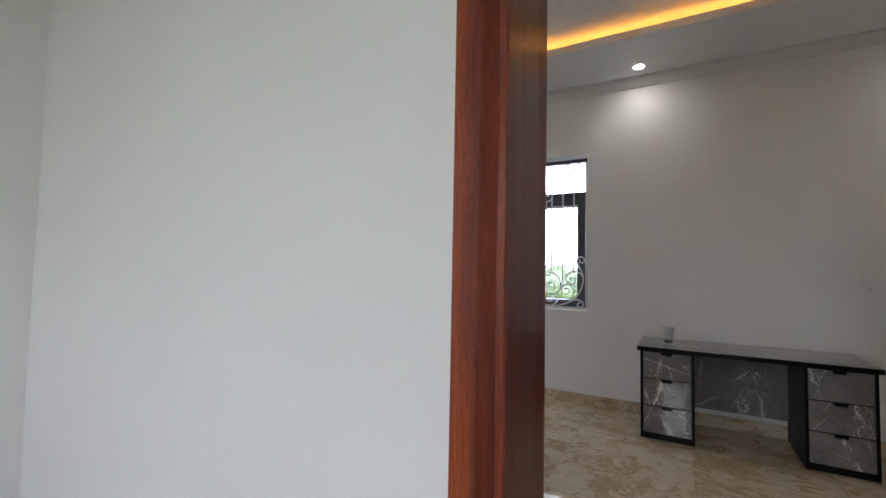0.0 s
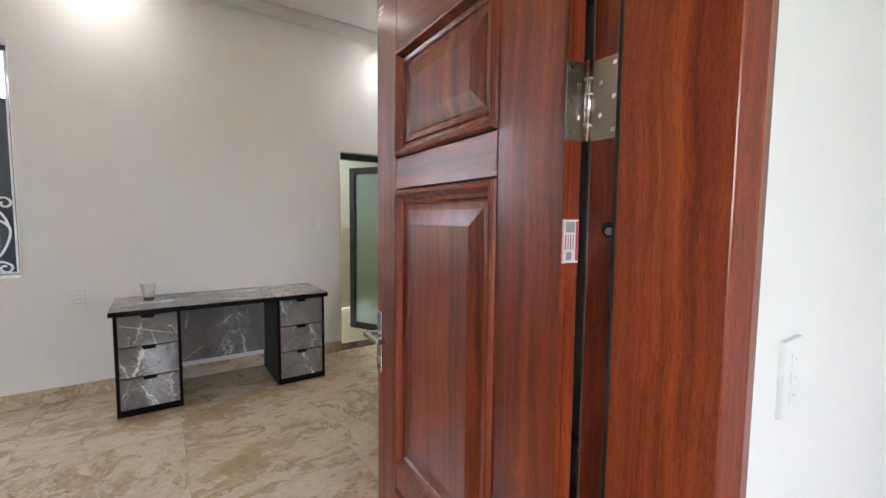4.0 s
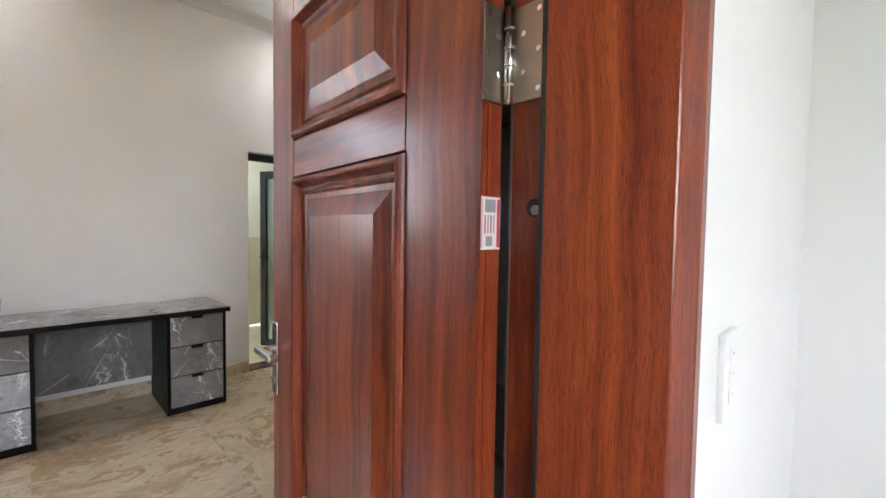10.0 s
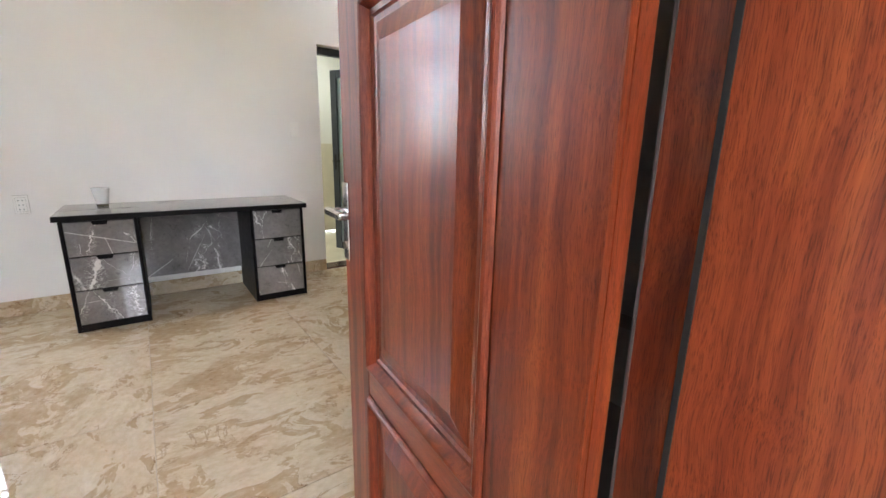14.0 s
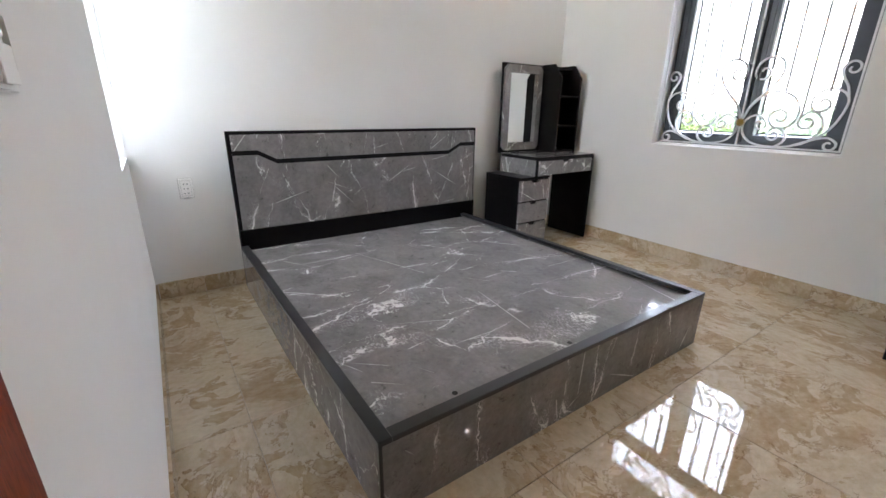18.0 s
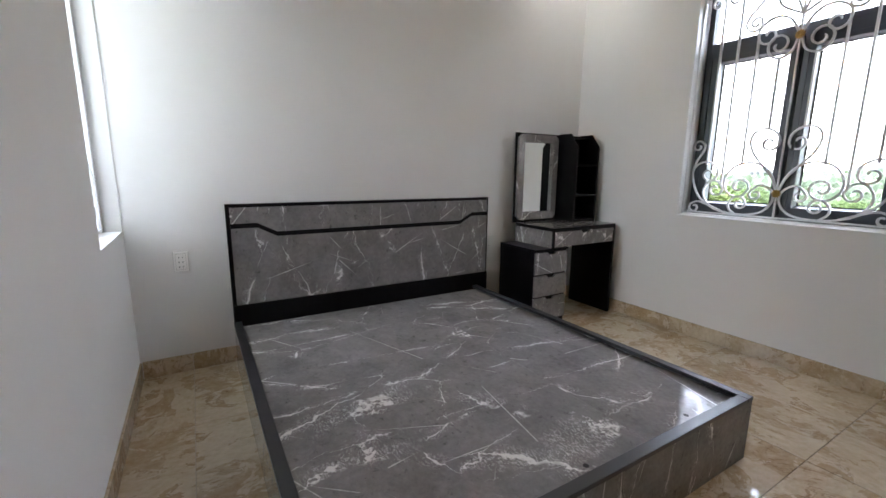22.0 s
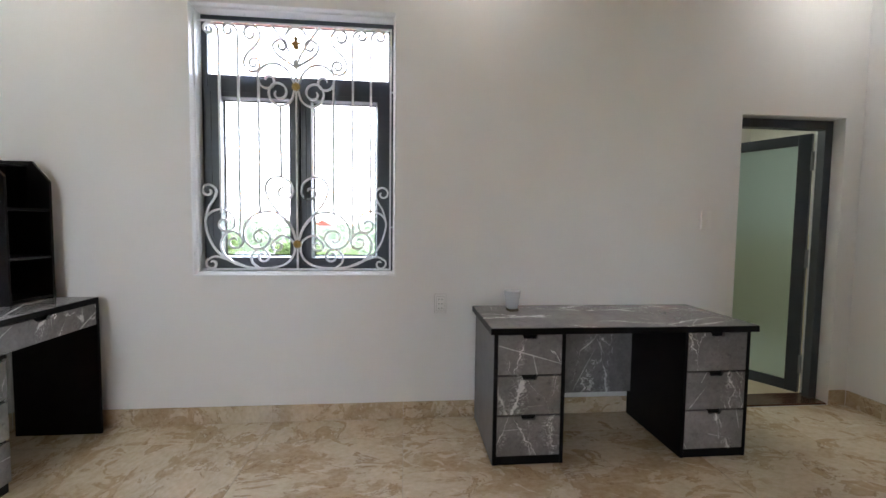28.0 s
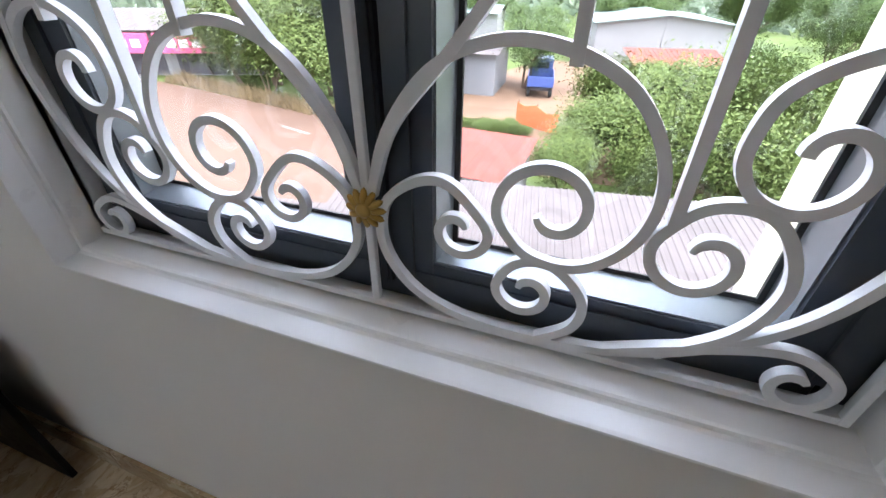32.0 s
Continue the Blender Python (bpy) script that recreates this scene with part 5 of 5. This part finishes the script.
# paler than the near leaves: distance haze is mixed into this colour
LEAF_HAZED = leaves("far_leaves_hazed", (0.10, 0.132, 0.088), (0.19, 0.225, 0.150))
DARK_WIN = plain("dark_window_glass", (0.03, 0.035, 0.04), 0.2)

ground = box(-1500, 1500, -800, 2500, GROUND - 0.5, GROUND)
structure(obj("ground", ground, GRASS), "rough green ground around the houses", "ground")
structure(obj("yard", prism([(-12, 21.5), (9, 22.5), (14, 46), (-7, 50), (-12, 34)], GROUND, GROUND + 0.03, "Z"), EARTH), "bare reddish earth yard", "ground")
structure(obj("road", prism([(-8.5, 9.5), (-6.0, 23.6), (-14, 25.4), (-34, 28.9), (-95, 45), (-105, 30), (-40, 12), (-20, 5.5)], GROUND, GROUND + 0.05, "Z"), ROAD), "dusty pinkish concrete road", "road")
structure(obj("road_line", prism([(-17.95, 23.34), (-17.9, 23.50), (-15.65, 22.93), (-15.7, 22.77)], GROUND + 0.05, GROUND + 0.056, "Z"), KERB), "faded white road line", "road marking")
structure(obj("pavement", prism([(-9.5, 8.0), (-8.4, 12.5), (-22, 9.0), (-23, 5.0)], GROUND, GROUND + 0.16, "Z"), KERB), "pale concrete pavement", "pavement")
structure(obj("pavement_far", prism([(-34, 28.3), (-95, 44.1), (-97, 50), (-40, 33)], GROUND, GROUND + 0.06, "Z"), KERB), "pale concrete pavement before the shops", "pavement")
# straw verge
rng = random.Random(5)
vv, vf = [], []
for k in range(5200):
    s = rng.random()
    x, y = -33 + 27 * s, 28.9 - 5.6 * s + rng.uniform(0, 1.7)
    h, a, w = rng.uniform(0.3, 0.9), rng.uniform(0, math.pi), rng.uniform(0.02, 0.05)
    lean = rng.uniform(-0.4, 0.4)
    n = len(vv)
    vv += [(x - w * math.cos(a), y - w * math.sin(a), GROUND), (x + w * math.cos(a), y + w * math.sin(a), GROUND), (x + lean * h, y + rng.uniform(-0.3, 0.1) * h, GROUND + h)]
    vf.append((n, n + 1, n + 2))
me = bpy.data.meshes.new("verge_straw")
me.from_pydata(vv, [], vf)
me.materials.append(DRY)
tagged(new("verge_straw", me), "dry straw-coloured grass verge beside the road", "grass", kind="stuff")


def corrugated(x0, x1, y0, y1, z0, z1, pitch=0.22, amp=0.03):
    """A ribbed roof sheet that runs up from y0 to y1."""
    bm = bmesh.new()
    n = max(2, int((x1 - x0) / pitch))
    prof = []
    for k in range(n):
        x = x0 + (x1 - x0) * k / n
        w = (x1 - x0) / n
        prof += [(x, 0), (x + 0.55 * w, 0), (x + 0.65 * w, amp), (x + 0.90 * w, amp)]
    prof.append((x1, 0))
    lo = [bm.verts.new((x, y0, z0 + h)) for x, h in prof]
    hi = [bm.verts.new((x, y1, z1 + h)) for x, h in prof]
    lo2 = [bm.verts.new((x, y0, z0 + h - 0.02)) for x, h in prof]
    for k in range(len(prof) - 1):
        bm.faces.new((lo[k], lo[k + 1], hi[k + 1], hi[k]))
        bm.faces.new((lo2[k], lo2[k + 1], lo[k + 1], lo[k]))
    return bm


def shed(name, label, m, w, d, h, wall, roof, rise=0.6, door=True):
    s = thing(name, label, "shed", m)
    part("wall", box(0, w, 0, d, 0, h), wall, s)
    part("roof", corrugated(-0.3, w + 0.3, -0.5, d / 2, h + 0.02, h + rise), roof, s, "ribbed metal roof")
    b = corrugated(-0.3, w + 0.3, -0.5, d / 2, h + 0.02, h + rise)
    b.transform(Matrix.Translation((0, d, 0)) @ Matrix.Diagonal((1, -1, 1, 1)))
    part("roof", b, roof, s, "ribbed metal roof")
    part("gable", prism([(0, h), (w, h), (w, h + 0.01), (0, h + 0.01)], 0, d, "Y"), wall, s)
    if door:
        part("door", box(w * 0.15, w * 0.15 + 1.0, -0.05, 0.0, 0, 2.0), SHOP_DARK, s, "dark doorway")
        part("window", box(w * 0.55, w * 0.55 + 1.1, -0.05, 0.0, 1.0, 1.9), DARK_WIN, s)
    return s


# near roofs just below the window
near = thing("neighbour_shed", "low shed with a pale pink ribbed metal roof", "shed", pose(-5.6, 6.45, GROUND, 0, 0, 9))
part("wall", box(0.2, 14, 0.2, 5.7, 0, 3.0), RENDER_W, near)
part("porch_roof", corrugated(-3.6, 0.4, -0.6, 4.75, 3.05, 3.42, 0.16, 0.018), TIN_PALE, near, "pale pink ribbed porch roof")
for px in (-3.3, 0.0):
    part("porch_post", box(px, px + 0.1, 4.3, 4.4, 0, 3.36), RENDER_W, near)
part("roof", corrugated(0, 14.4, 0, 6.1, 3.25, 3.65, 0.16, 0.018), TIN_PALE, near, "pale pink ribbed metal roof")
red = thing("lean_to", "low lean-to with a rusty red metal roof", "shed", pose(-8.9, 16.6, GROUND, 0, 0, -3))
part("wall", box(0.2, 5.5, 0.2, 3.7, 0, 2.0), RENDER_G, red)
part("roof", corrugated(0, 5.7, 0, 4.0, 2.05, 2.3, 0.5, 0.012), TIN_RED, red, "rusty red metal roof")
big = thing("house", "long white house with a pale green metal gable roof", "house", pose(-2.4, 48.4, GROUND, 0, 0, 13))
part("wall", prism([(0, 0), (11.4, 0), (11.4, 3.6), (5.9, 4.25), (0, 3.6)], 0, 9.0, "Y"), RENDER_W, big)
for a, b in (((-0.4, 3.58), (5.9, 4.28)), ((5.9, 4.28), (11.8, 3.58))):
    part("roof", prism([a, b, (b[0], b[1] + 0.09), (a[0], a[1] + 0.09)], -0.5, 9.4, "Y"), TIN_GREEN, big, "pale green metal roof")
part("pilaster", box(5.8, 6.05, -0.06, 0, 0, 4.1), RENDER_W, big)
lean = thing("lean_to", "red metal lean-to roof before the white house", "shed", pose(0.7, 36.6, GROUND, 0, 0, 14))
part("wall", box(0.2, 6.2, 0.4, 3.4, 0, 2.2), RENDER_W, lean)
part("roof", corrugated(0, 6.5, 0, 3.6, 2.25, 2.9, 0.3, 0.03), TIN_RED, lean, "faded red metal roof")
part("window", box(2.2, 3.3, 0.35, 0.4, 1.2, 2.0), DARK_WIN, lean)
part("window", box(4.6, 5.4, 0.35, 0.4, 1.2, 2.0), DARK_WIN, lean)
shed("shed", "grey sheet-metal shed beside the yard", pose(-17.0, 34.0, GROUND, 0, 0, 2), 8.8, 5, 2.8, RENDER_G, TIN_PALE, 0.5, False)
shed("house", "small house with a pale green metal roof", pose(-23, 58, GROUND, 0, 0, 4), 9, 6, 3.0, RENDER_W, TIN_GREEN, 0.7)

shop = thing("shop_row", "row of low shops with pink sign boards", "shop", pose(-40.5, 28.6, GROUND, 0, 0, 22))
part("wall", box(0, 20, 0, 6, 0, 3.4), RENDER_W, shop)
part("roof", corrugated(-0.4, 20.4, -1.6, 6.4, 3.5, 4.3, 0.5, 0.04), TIN_PALE, shop, "pale ribbed metal roof")
for k in range(3):
    part("shop_front", box(0.8 + 6.4 * k, 6.2 + 6.4 * k, -0.06, 0, 0.1, 1.8), SHOP_DARK, shop, "dark open shop front")
    sg = part("sign_board", box(0.5 + 6.4 * k, 6.5 + 6.4 * k, -2.0, -1.85, 2.0, 3.35), SIGN_PINK, shop, "pink shop sign")
    for j in range(5 if k < 2 else 0):
        part("sign_mark", box(1.4 + 6.4 * k + 0.95 * j, 2.05 + 6.4 * k + 0.95 * j, -2.03, -2.0, 2.4, 2.95), SIGN_WHITE, sg)

word = bpy.data.curves.new("sign_text", "FONT")
word.body, word.size, word.extrude, word.align_x = "MỸ PHẨM", 0.9, 0.01, "CENTER"
word.materials.append(SIGN_WHITE)
lettering = new("sign_text", word)
lettering.parent = shop
lettering.matrix_basis = pose(16.3, -2.02, 2.35, 90, 0, 0)
lettering["label"] = "white letters on the pink sign"

# blue truck seen from behind
truck = thing("truck", "small blue tipper truck parked in the yard", "truck", pose(-5.95, 34.7, GROUND + 0.03, 0, 0, 8) @ Matrix.Scale(0.95, 4))
part("chassis", box(0.3, 1.6, 0.2, 4.6, 0.55, 0.75), SHOP_DARK, truck)
part("tipper_floor", box(0.0, 1.9, 0.0, 3.0, 0.85, 0.95), BLUE, truck)
for r in ((0.0, 0.06, 0.0, 3.0), (1.84, 1.9, 0.0, 3.0), (0.06, 1.84, 2.94, 3.0), (0.06, 1.84, 0.0, 0.06)):
    part("tipper_side", box(*r, 0.95, 1.55, 0.01), BLUE, truck)
cab = part("cab", box(0.1, 1.8, 3.15, 4.7, 0.6, 2.25, 0.12, seg=2), BLUE, truck)
part("rear_window", box(0.4, 1.5, 3.13, 3.16, 1.5, 2.0), DARK_WIN, cab)
part("windscreen", box(0.3, 1.6, 4.68, 4.72, 1.4, 2.1), DARK_WIN, cab)
for wx in (0.02, 1.62):
    for wy in (0.75, 3.9):
        wh = part("wheel", tube(wx, wy, 0.42, 0.42, 0.26, "X", 20, 0.04), TYRE, truck, "black tyre")
        part("rim", tube(wx - 0.01, wy, 0.42, 0.22, 0.28, "X", 16), KERB, wh)
net = thing("barrier_net", "orange plastic netting barrier in the yard", "barrier", pose(-5.5, 29.1, GROUND, 0, 0, -28))
part("net", prism([(0, 0), (2.9, 0), (2.9, 1.15), (2.1, 1.0), (1.3, 1.3), (0.6, 1.1), (0, 1.25)], 0, 0.05, "Y"), ORANGE, net)
for k in range(3):
    part("stake", tube(1.35 * k + 0.05, 0.08, 0, 0.03, 1.4, seg=8), BARK, net)

post = thing("facade_column", "cream painted corner pier of the house front", "column", pose(-0.80, YN + 0.224, GROUND))
part("pier", box(0.0, 0.42, 0.0, 0.37, 0, 10.2, 0.01), CREAM, post)
structure(obj("house_base", boxes((XW - 0.2, XE + 1.6, -2.2, YN + 0.22, GROUND, -0.2)), CREAM), "cream storey below", "facade")


# trees
def tree_parts(kind, seed, height, spread, leaf_count, leaf, material, trunk=0.14):
    r = random.Random(seed)
    t = thing(kind[0], kind[1], "tree")
    bm = bmesh.new()
    limbs = []

    def limb(p, d, length, rad, depth):
        q = p + d * length
        mid = (p + q) / 2 + Vector((r.uniform(-1, 1), r.uniform(-1, 1), 0)) * length * 0.06
        for a, b, ra, rb in ((p, mid, rad, rad * 0.8), (mid, q, rad * 0.8, rad * 0.6)):
            run = b - a
            m = Matrix.Translation(a) @ run.to_track_quat("Z", "Y").to_matrix().to_4x4()
            bmesh.ops.create_cone(bm, cap_ends=True, segments=7, radius1=ra, radius2=rb, depth=run.length, matrix=m @ Matrix.Translation((0, 0, run.length / 2)))
        if depth == 0:
            limbs.append((mid, length * 0.5))
            limbs.append((q, length * 0.6))
            return
        for _ in range(r.choice((2, 3, 3))):
            nd = (d + Vector((r.uniform(-1, 1), r.uniform(-1, 1), r.uniform(-0.2, 0.6))) * 0.75).normalized()
            limb(q, nd, length * r.uniform(0.6, 0.8), rad * 0.6, depth - 1)
        limbs.append((q, length * 0.4))

    for _ in range(3):
        limb(Vector((r.uniform(-0.2, 0.2) * spread * 0.3, r.uniform(-0.2, 0.2) * spread * 0.3, 0)), Vector((r.uniform(-0.35, 0.35), r.uniform(-0.35, 0.35), 1)).normalized(), height * 0.34, trunk, 2)
    part("trunk", bm, BARK, t, "brown trunk and limbs")
    verts, faces = [], []
    for _ in range(leaf_count):
        c, s = r.choice(limbs)
        p = c + Vector((r.gauss(0, 1), r.gauss(0, 1), r.gauss(0, 0.8))) * (0.16 * spread * r.uniform(0.5, 1.2))
        if p.z < height * 0.12:
            continue
        u = Vector((r.gauss(0, 1), r.gauss(0, 1), r.gauss(0, 0.6))).normalized()
        w = u.orthogonal().normalized()
        l, g = leaf * r.uniform(0.7, 1.4), leaf * r.uniform(0.25, 0.5)
        n = len(verts)
        verts += [p - u * l * 0.5, p + w * g * 0.5, p + u * l * 0.5 - Vector((0, 0, l * 0.2)), p - w * g * 0.5]
        faces.append((n, n + 1, n + 2, n + 3))
    me = bpy.data.meshes.new("crown")
    me.from_pydata([tuple(v) for v in verts], [], faces)
    me.materials.append(material)
    c = new("crown", me)
    c.parent = t
    return t


BIG = tree_parts(("tree", "tall bright green leafy tree beside the road"), 3, 9.5, 4.4, 26000, 0.22, LEAF_A, 0.16)
BIG.matrix_basis = pose(-19, 30.5, GROUND, 0, 0, 20)
ROUND = tree_parts(("tree", "rounded deep green yard tree"), 11, 6.0, 3.4, 13000, 0.20, LEAF_B, 0.11)
ROUND.matrix_basis = pose(-6.6, 37.5, GROUND)
SHRUB = tree_parts(("shrub", "leafy bright green yard shrub"), 23, 3.4, 3.0, 13000, 0.155, LEAF_A, 0.05)
SHRUB.matrix_basis = pose(-0.8, 24.5, GROUND)
for x, y, s, a in ((-24.5, 31.5, 1.05, 70), (-14.6, 29.0, 0.92, 150), (-29.5, 36, 0.95, 230), (-22, 38, 1.1, 300), (-36, 44, 1.0, 10), (15.5, 40, 0.7, 190), (-11.5, 30.5, 0.62, 45)):
    copy_thing(BIG, pose(x, y, GROUND, 0, 0, a) @ Matrix.Diagonal((s, s, s, 1)))
for x, y, s, a in ((-8.2, 50, 1.0, 40), (0.5, 57, 1.25, 80), (12, 60, 1.3, 200), (-16, 62, 1.1, 120), (-29, 66, 1.3, 10), (17, 52, 1.0, 250), (8.5, 37.5, 0.8, 130), (-13.5, 36.2, 0.6, 222), (22, 66, 1.3, 30), (-42, 74, 1.4, 60), (-55, 70, 1.3, 160), (4, 75, 1.3, 20)):
    copy_thing(ROUND, pose(x, y, GROUND, 0, 0, a) @ Matrix.Diagonal((s, s, s, 1)))
for x, y, s, a in ((-15.5, 28.2, 1.5, 20), (-19.5, 28.8, 1.7, 110), (-23.5, 29.6, 1.6, 210), (-27.5, 30.8, 1.7, 300), (-12.2, 26.4, 1.1, 80), (-31.5, 32.5, 1.6, 45), (2.2, 26, 1.5, 30), (3.6, 20.4, 1.25, 130), (-0.6, 28.2, 1.3, 190), (5.5, 25.5, 1.5, 260), (8.2, 24.0, 1.4, 60), (6.2, 20.8, 1.2, 170), (1.4, 22.8, 1.2, 330), (-1.8, 20.4, 0.8, 15), (4.6, 23.0, 1.05, 100), (0.9, 20.2, 0.85, 160), (6.8, 27.5, 1.2, 220), (3.0, 31.0, 1.0, 300), (8.0, 20.5, 1.0, 10), (-1.9, 23.2, 0.75, 60), (5.4, 18.0, 0.9, 75), (1.9, 36.5, 0.9, 15), (10.5, 32, 1.2, 120), (2.8, 16.8, 0.7, 200), (-12.4, 27.5, 0.7, 40), (7.6, 15.8, 0.8, 340)):
    copy_thing(SHRUB, pose(x, y, GROUND, 0, 0, a) @ Matrix.Diagonal((s, s, s, 1)))
rng = random.Random(8)
for k in range(13):
    s = rng.uniform(0.27, 0.40)
    copy_thing(SHRUB, pose(-10.2 + 0.46 * k + rng.uniform(-0.2, 0.2), 27.4 - 0.07 * k + rng.uniform(-0.6, 0.6), GROUND, 0, 0, rng.uniform(0, 360)) @ Matrix.Diagonal((1.3 * s, s, 0.75 * s, 1)))

# far woods and far houses towards the horizon
r = random.Random(41)
fv, ff = [], []
for k in range(26000):
    band = r.choice((90, 115, 150, 200, 280))
    ang = r.uniform(-0.95, 0.65)
    d = band * r.uniform(0.9, 1.12)
    x, y = d * math.sin(ang), d * math.cos(ang)
    top = (4.6 + 1.6 * math.sin(x * 0.21 + band) + 1.2 * math.sin(x * 0.057 + band * 2)) * (0.8 + band / 420)
    z = GROUND + max(0.3, top) * r.random() ** 0.6
    sz = r.uniform(0.5, 1.3) * (0.55 + band / 260)
    u = Vector((r.gauss(0, 1), r.gauss(0, 0.4), r.gauss(0, 1))).normalized() * sz
    w = Vector((-u.z, r.uniform(-0.3, 0.3), u.x)) * r.uniform(0.4, 0.7)
    n = len(fv)
    p = Vector((x, y, z))
    fv += [tuple(p - u), tuple(p + w), tuple(p + u), tuple(p - w)]
    ff.append((n, n + 1, n + 2, n + 3))
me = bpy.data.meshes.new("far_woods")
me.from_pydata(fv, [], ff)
# leaf colour carries the haze; no air haze is built
me.materials.append(LEAF_HAZED)
tagged(new("far_woods", me), "far green tree belts towards the horizon, haze painted into their colour", "trees", kind="stuff")


def far_house(m, w, d, h, storeys, roof):
    s = thing("far_house", "white far house with dark windows", "house", m, "far houses")
    part("wall", box(0, w, 0, d, 0, h), RENDER_W, s)
    part("roof", prism([(-0.3, h), (w + 0.3, h), (w / 2, h + 0.28 * w)], -0.3, d + 0.3, "Y") if roof else box(-0.2, w + 0.2, -0.2, d + 0.2, h, h + 0.4), TIN_RED if roof else RENDER_G, s)
    for f in range(storeys):
        for k in range(3):
            a = w * (0.12 + 0.29 * k)
            part("window", box(a, a + w * 0.16, -0.06, 0.0, 1.0 + 3.2 * f, 2.5 + 3.2 * f), DARK_WIN, s)
    return s


for x, y, w, h, st, roof, a in ((-78, 190, 7, 8.6, 2, 0, 8), (-58, 215, 6, 9.6, 3, 0, 0), (-40, 185, 8, 6.8, 2, 1, -5), (-100, 230, 8, 9.5, 3, 0, 10), (-12, 205, 7, 8.6, 2, 0, 0), (10, 190, 9, 6.6, 2, 1, -8), (34, 220, 8, 9, 3, 0, -10), (-70, 260, 10, 11.5, 3, 0, 4), (-28, 270, 9, 11, 3, 0, 0), (20, 280, 12, 10.5, 3, 0, -4)):
    far_house(pose(x, y, GROUND, 0, 0, a), w, 8, h, st, roof)
sig = thing("shop_sign", "red and blue shop sign on a pole", "sign", pose(-3.3, 24.2, GROUND))
part("pole", tube(0.6, 0.05, 0, 0.05, 0.8, seg=10), KERB, sig)
part("board", box(0.2, 1.0, 0, 0.06, 0.35, 0.75), STICKER_RED, sig)
part("mark", box(0.3, 0.9, -0.012, 0.0, 0.45, 0.62), SIGN_WHITE, sig)
lampost = thing("street_lamp", "grey street lamp beside the far road", "street lamp", pose(-16.5, 54, GROUND))
part("pole", tube(0, 0, 0, 0.09, 6.6, seg=10, r2=0.05), KERB, lampost)
part("arm", tube(0, 0, 6.55, 0.04, 1.4, "X", 8), KERB, lampost)
part("head", box(1.2, 1.8, -0.1, 0.1, 6.5, 6.62, 0.02), KERB, lampost)
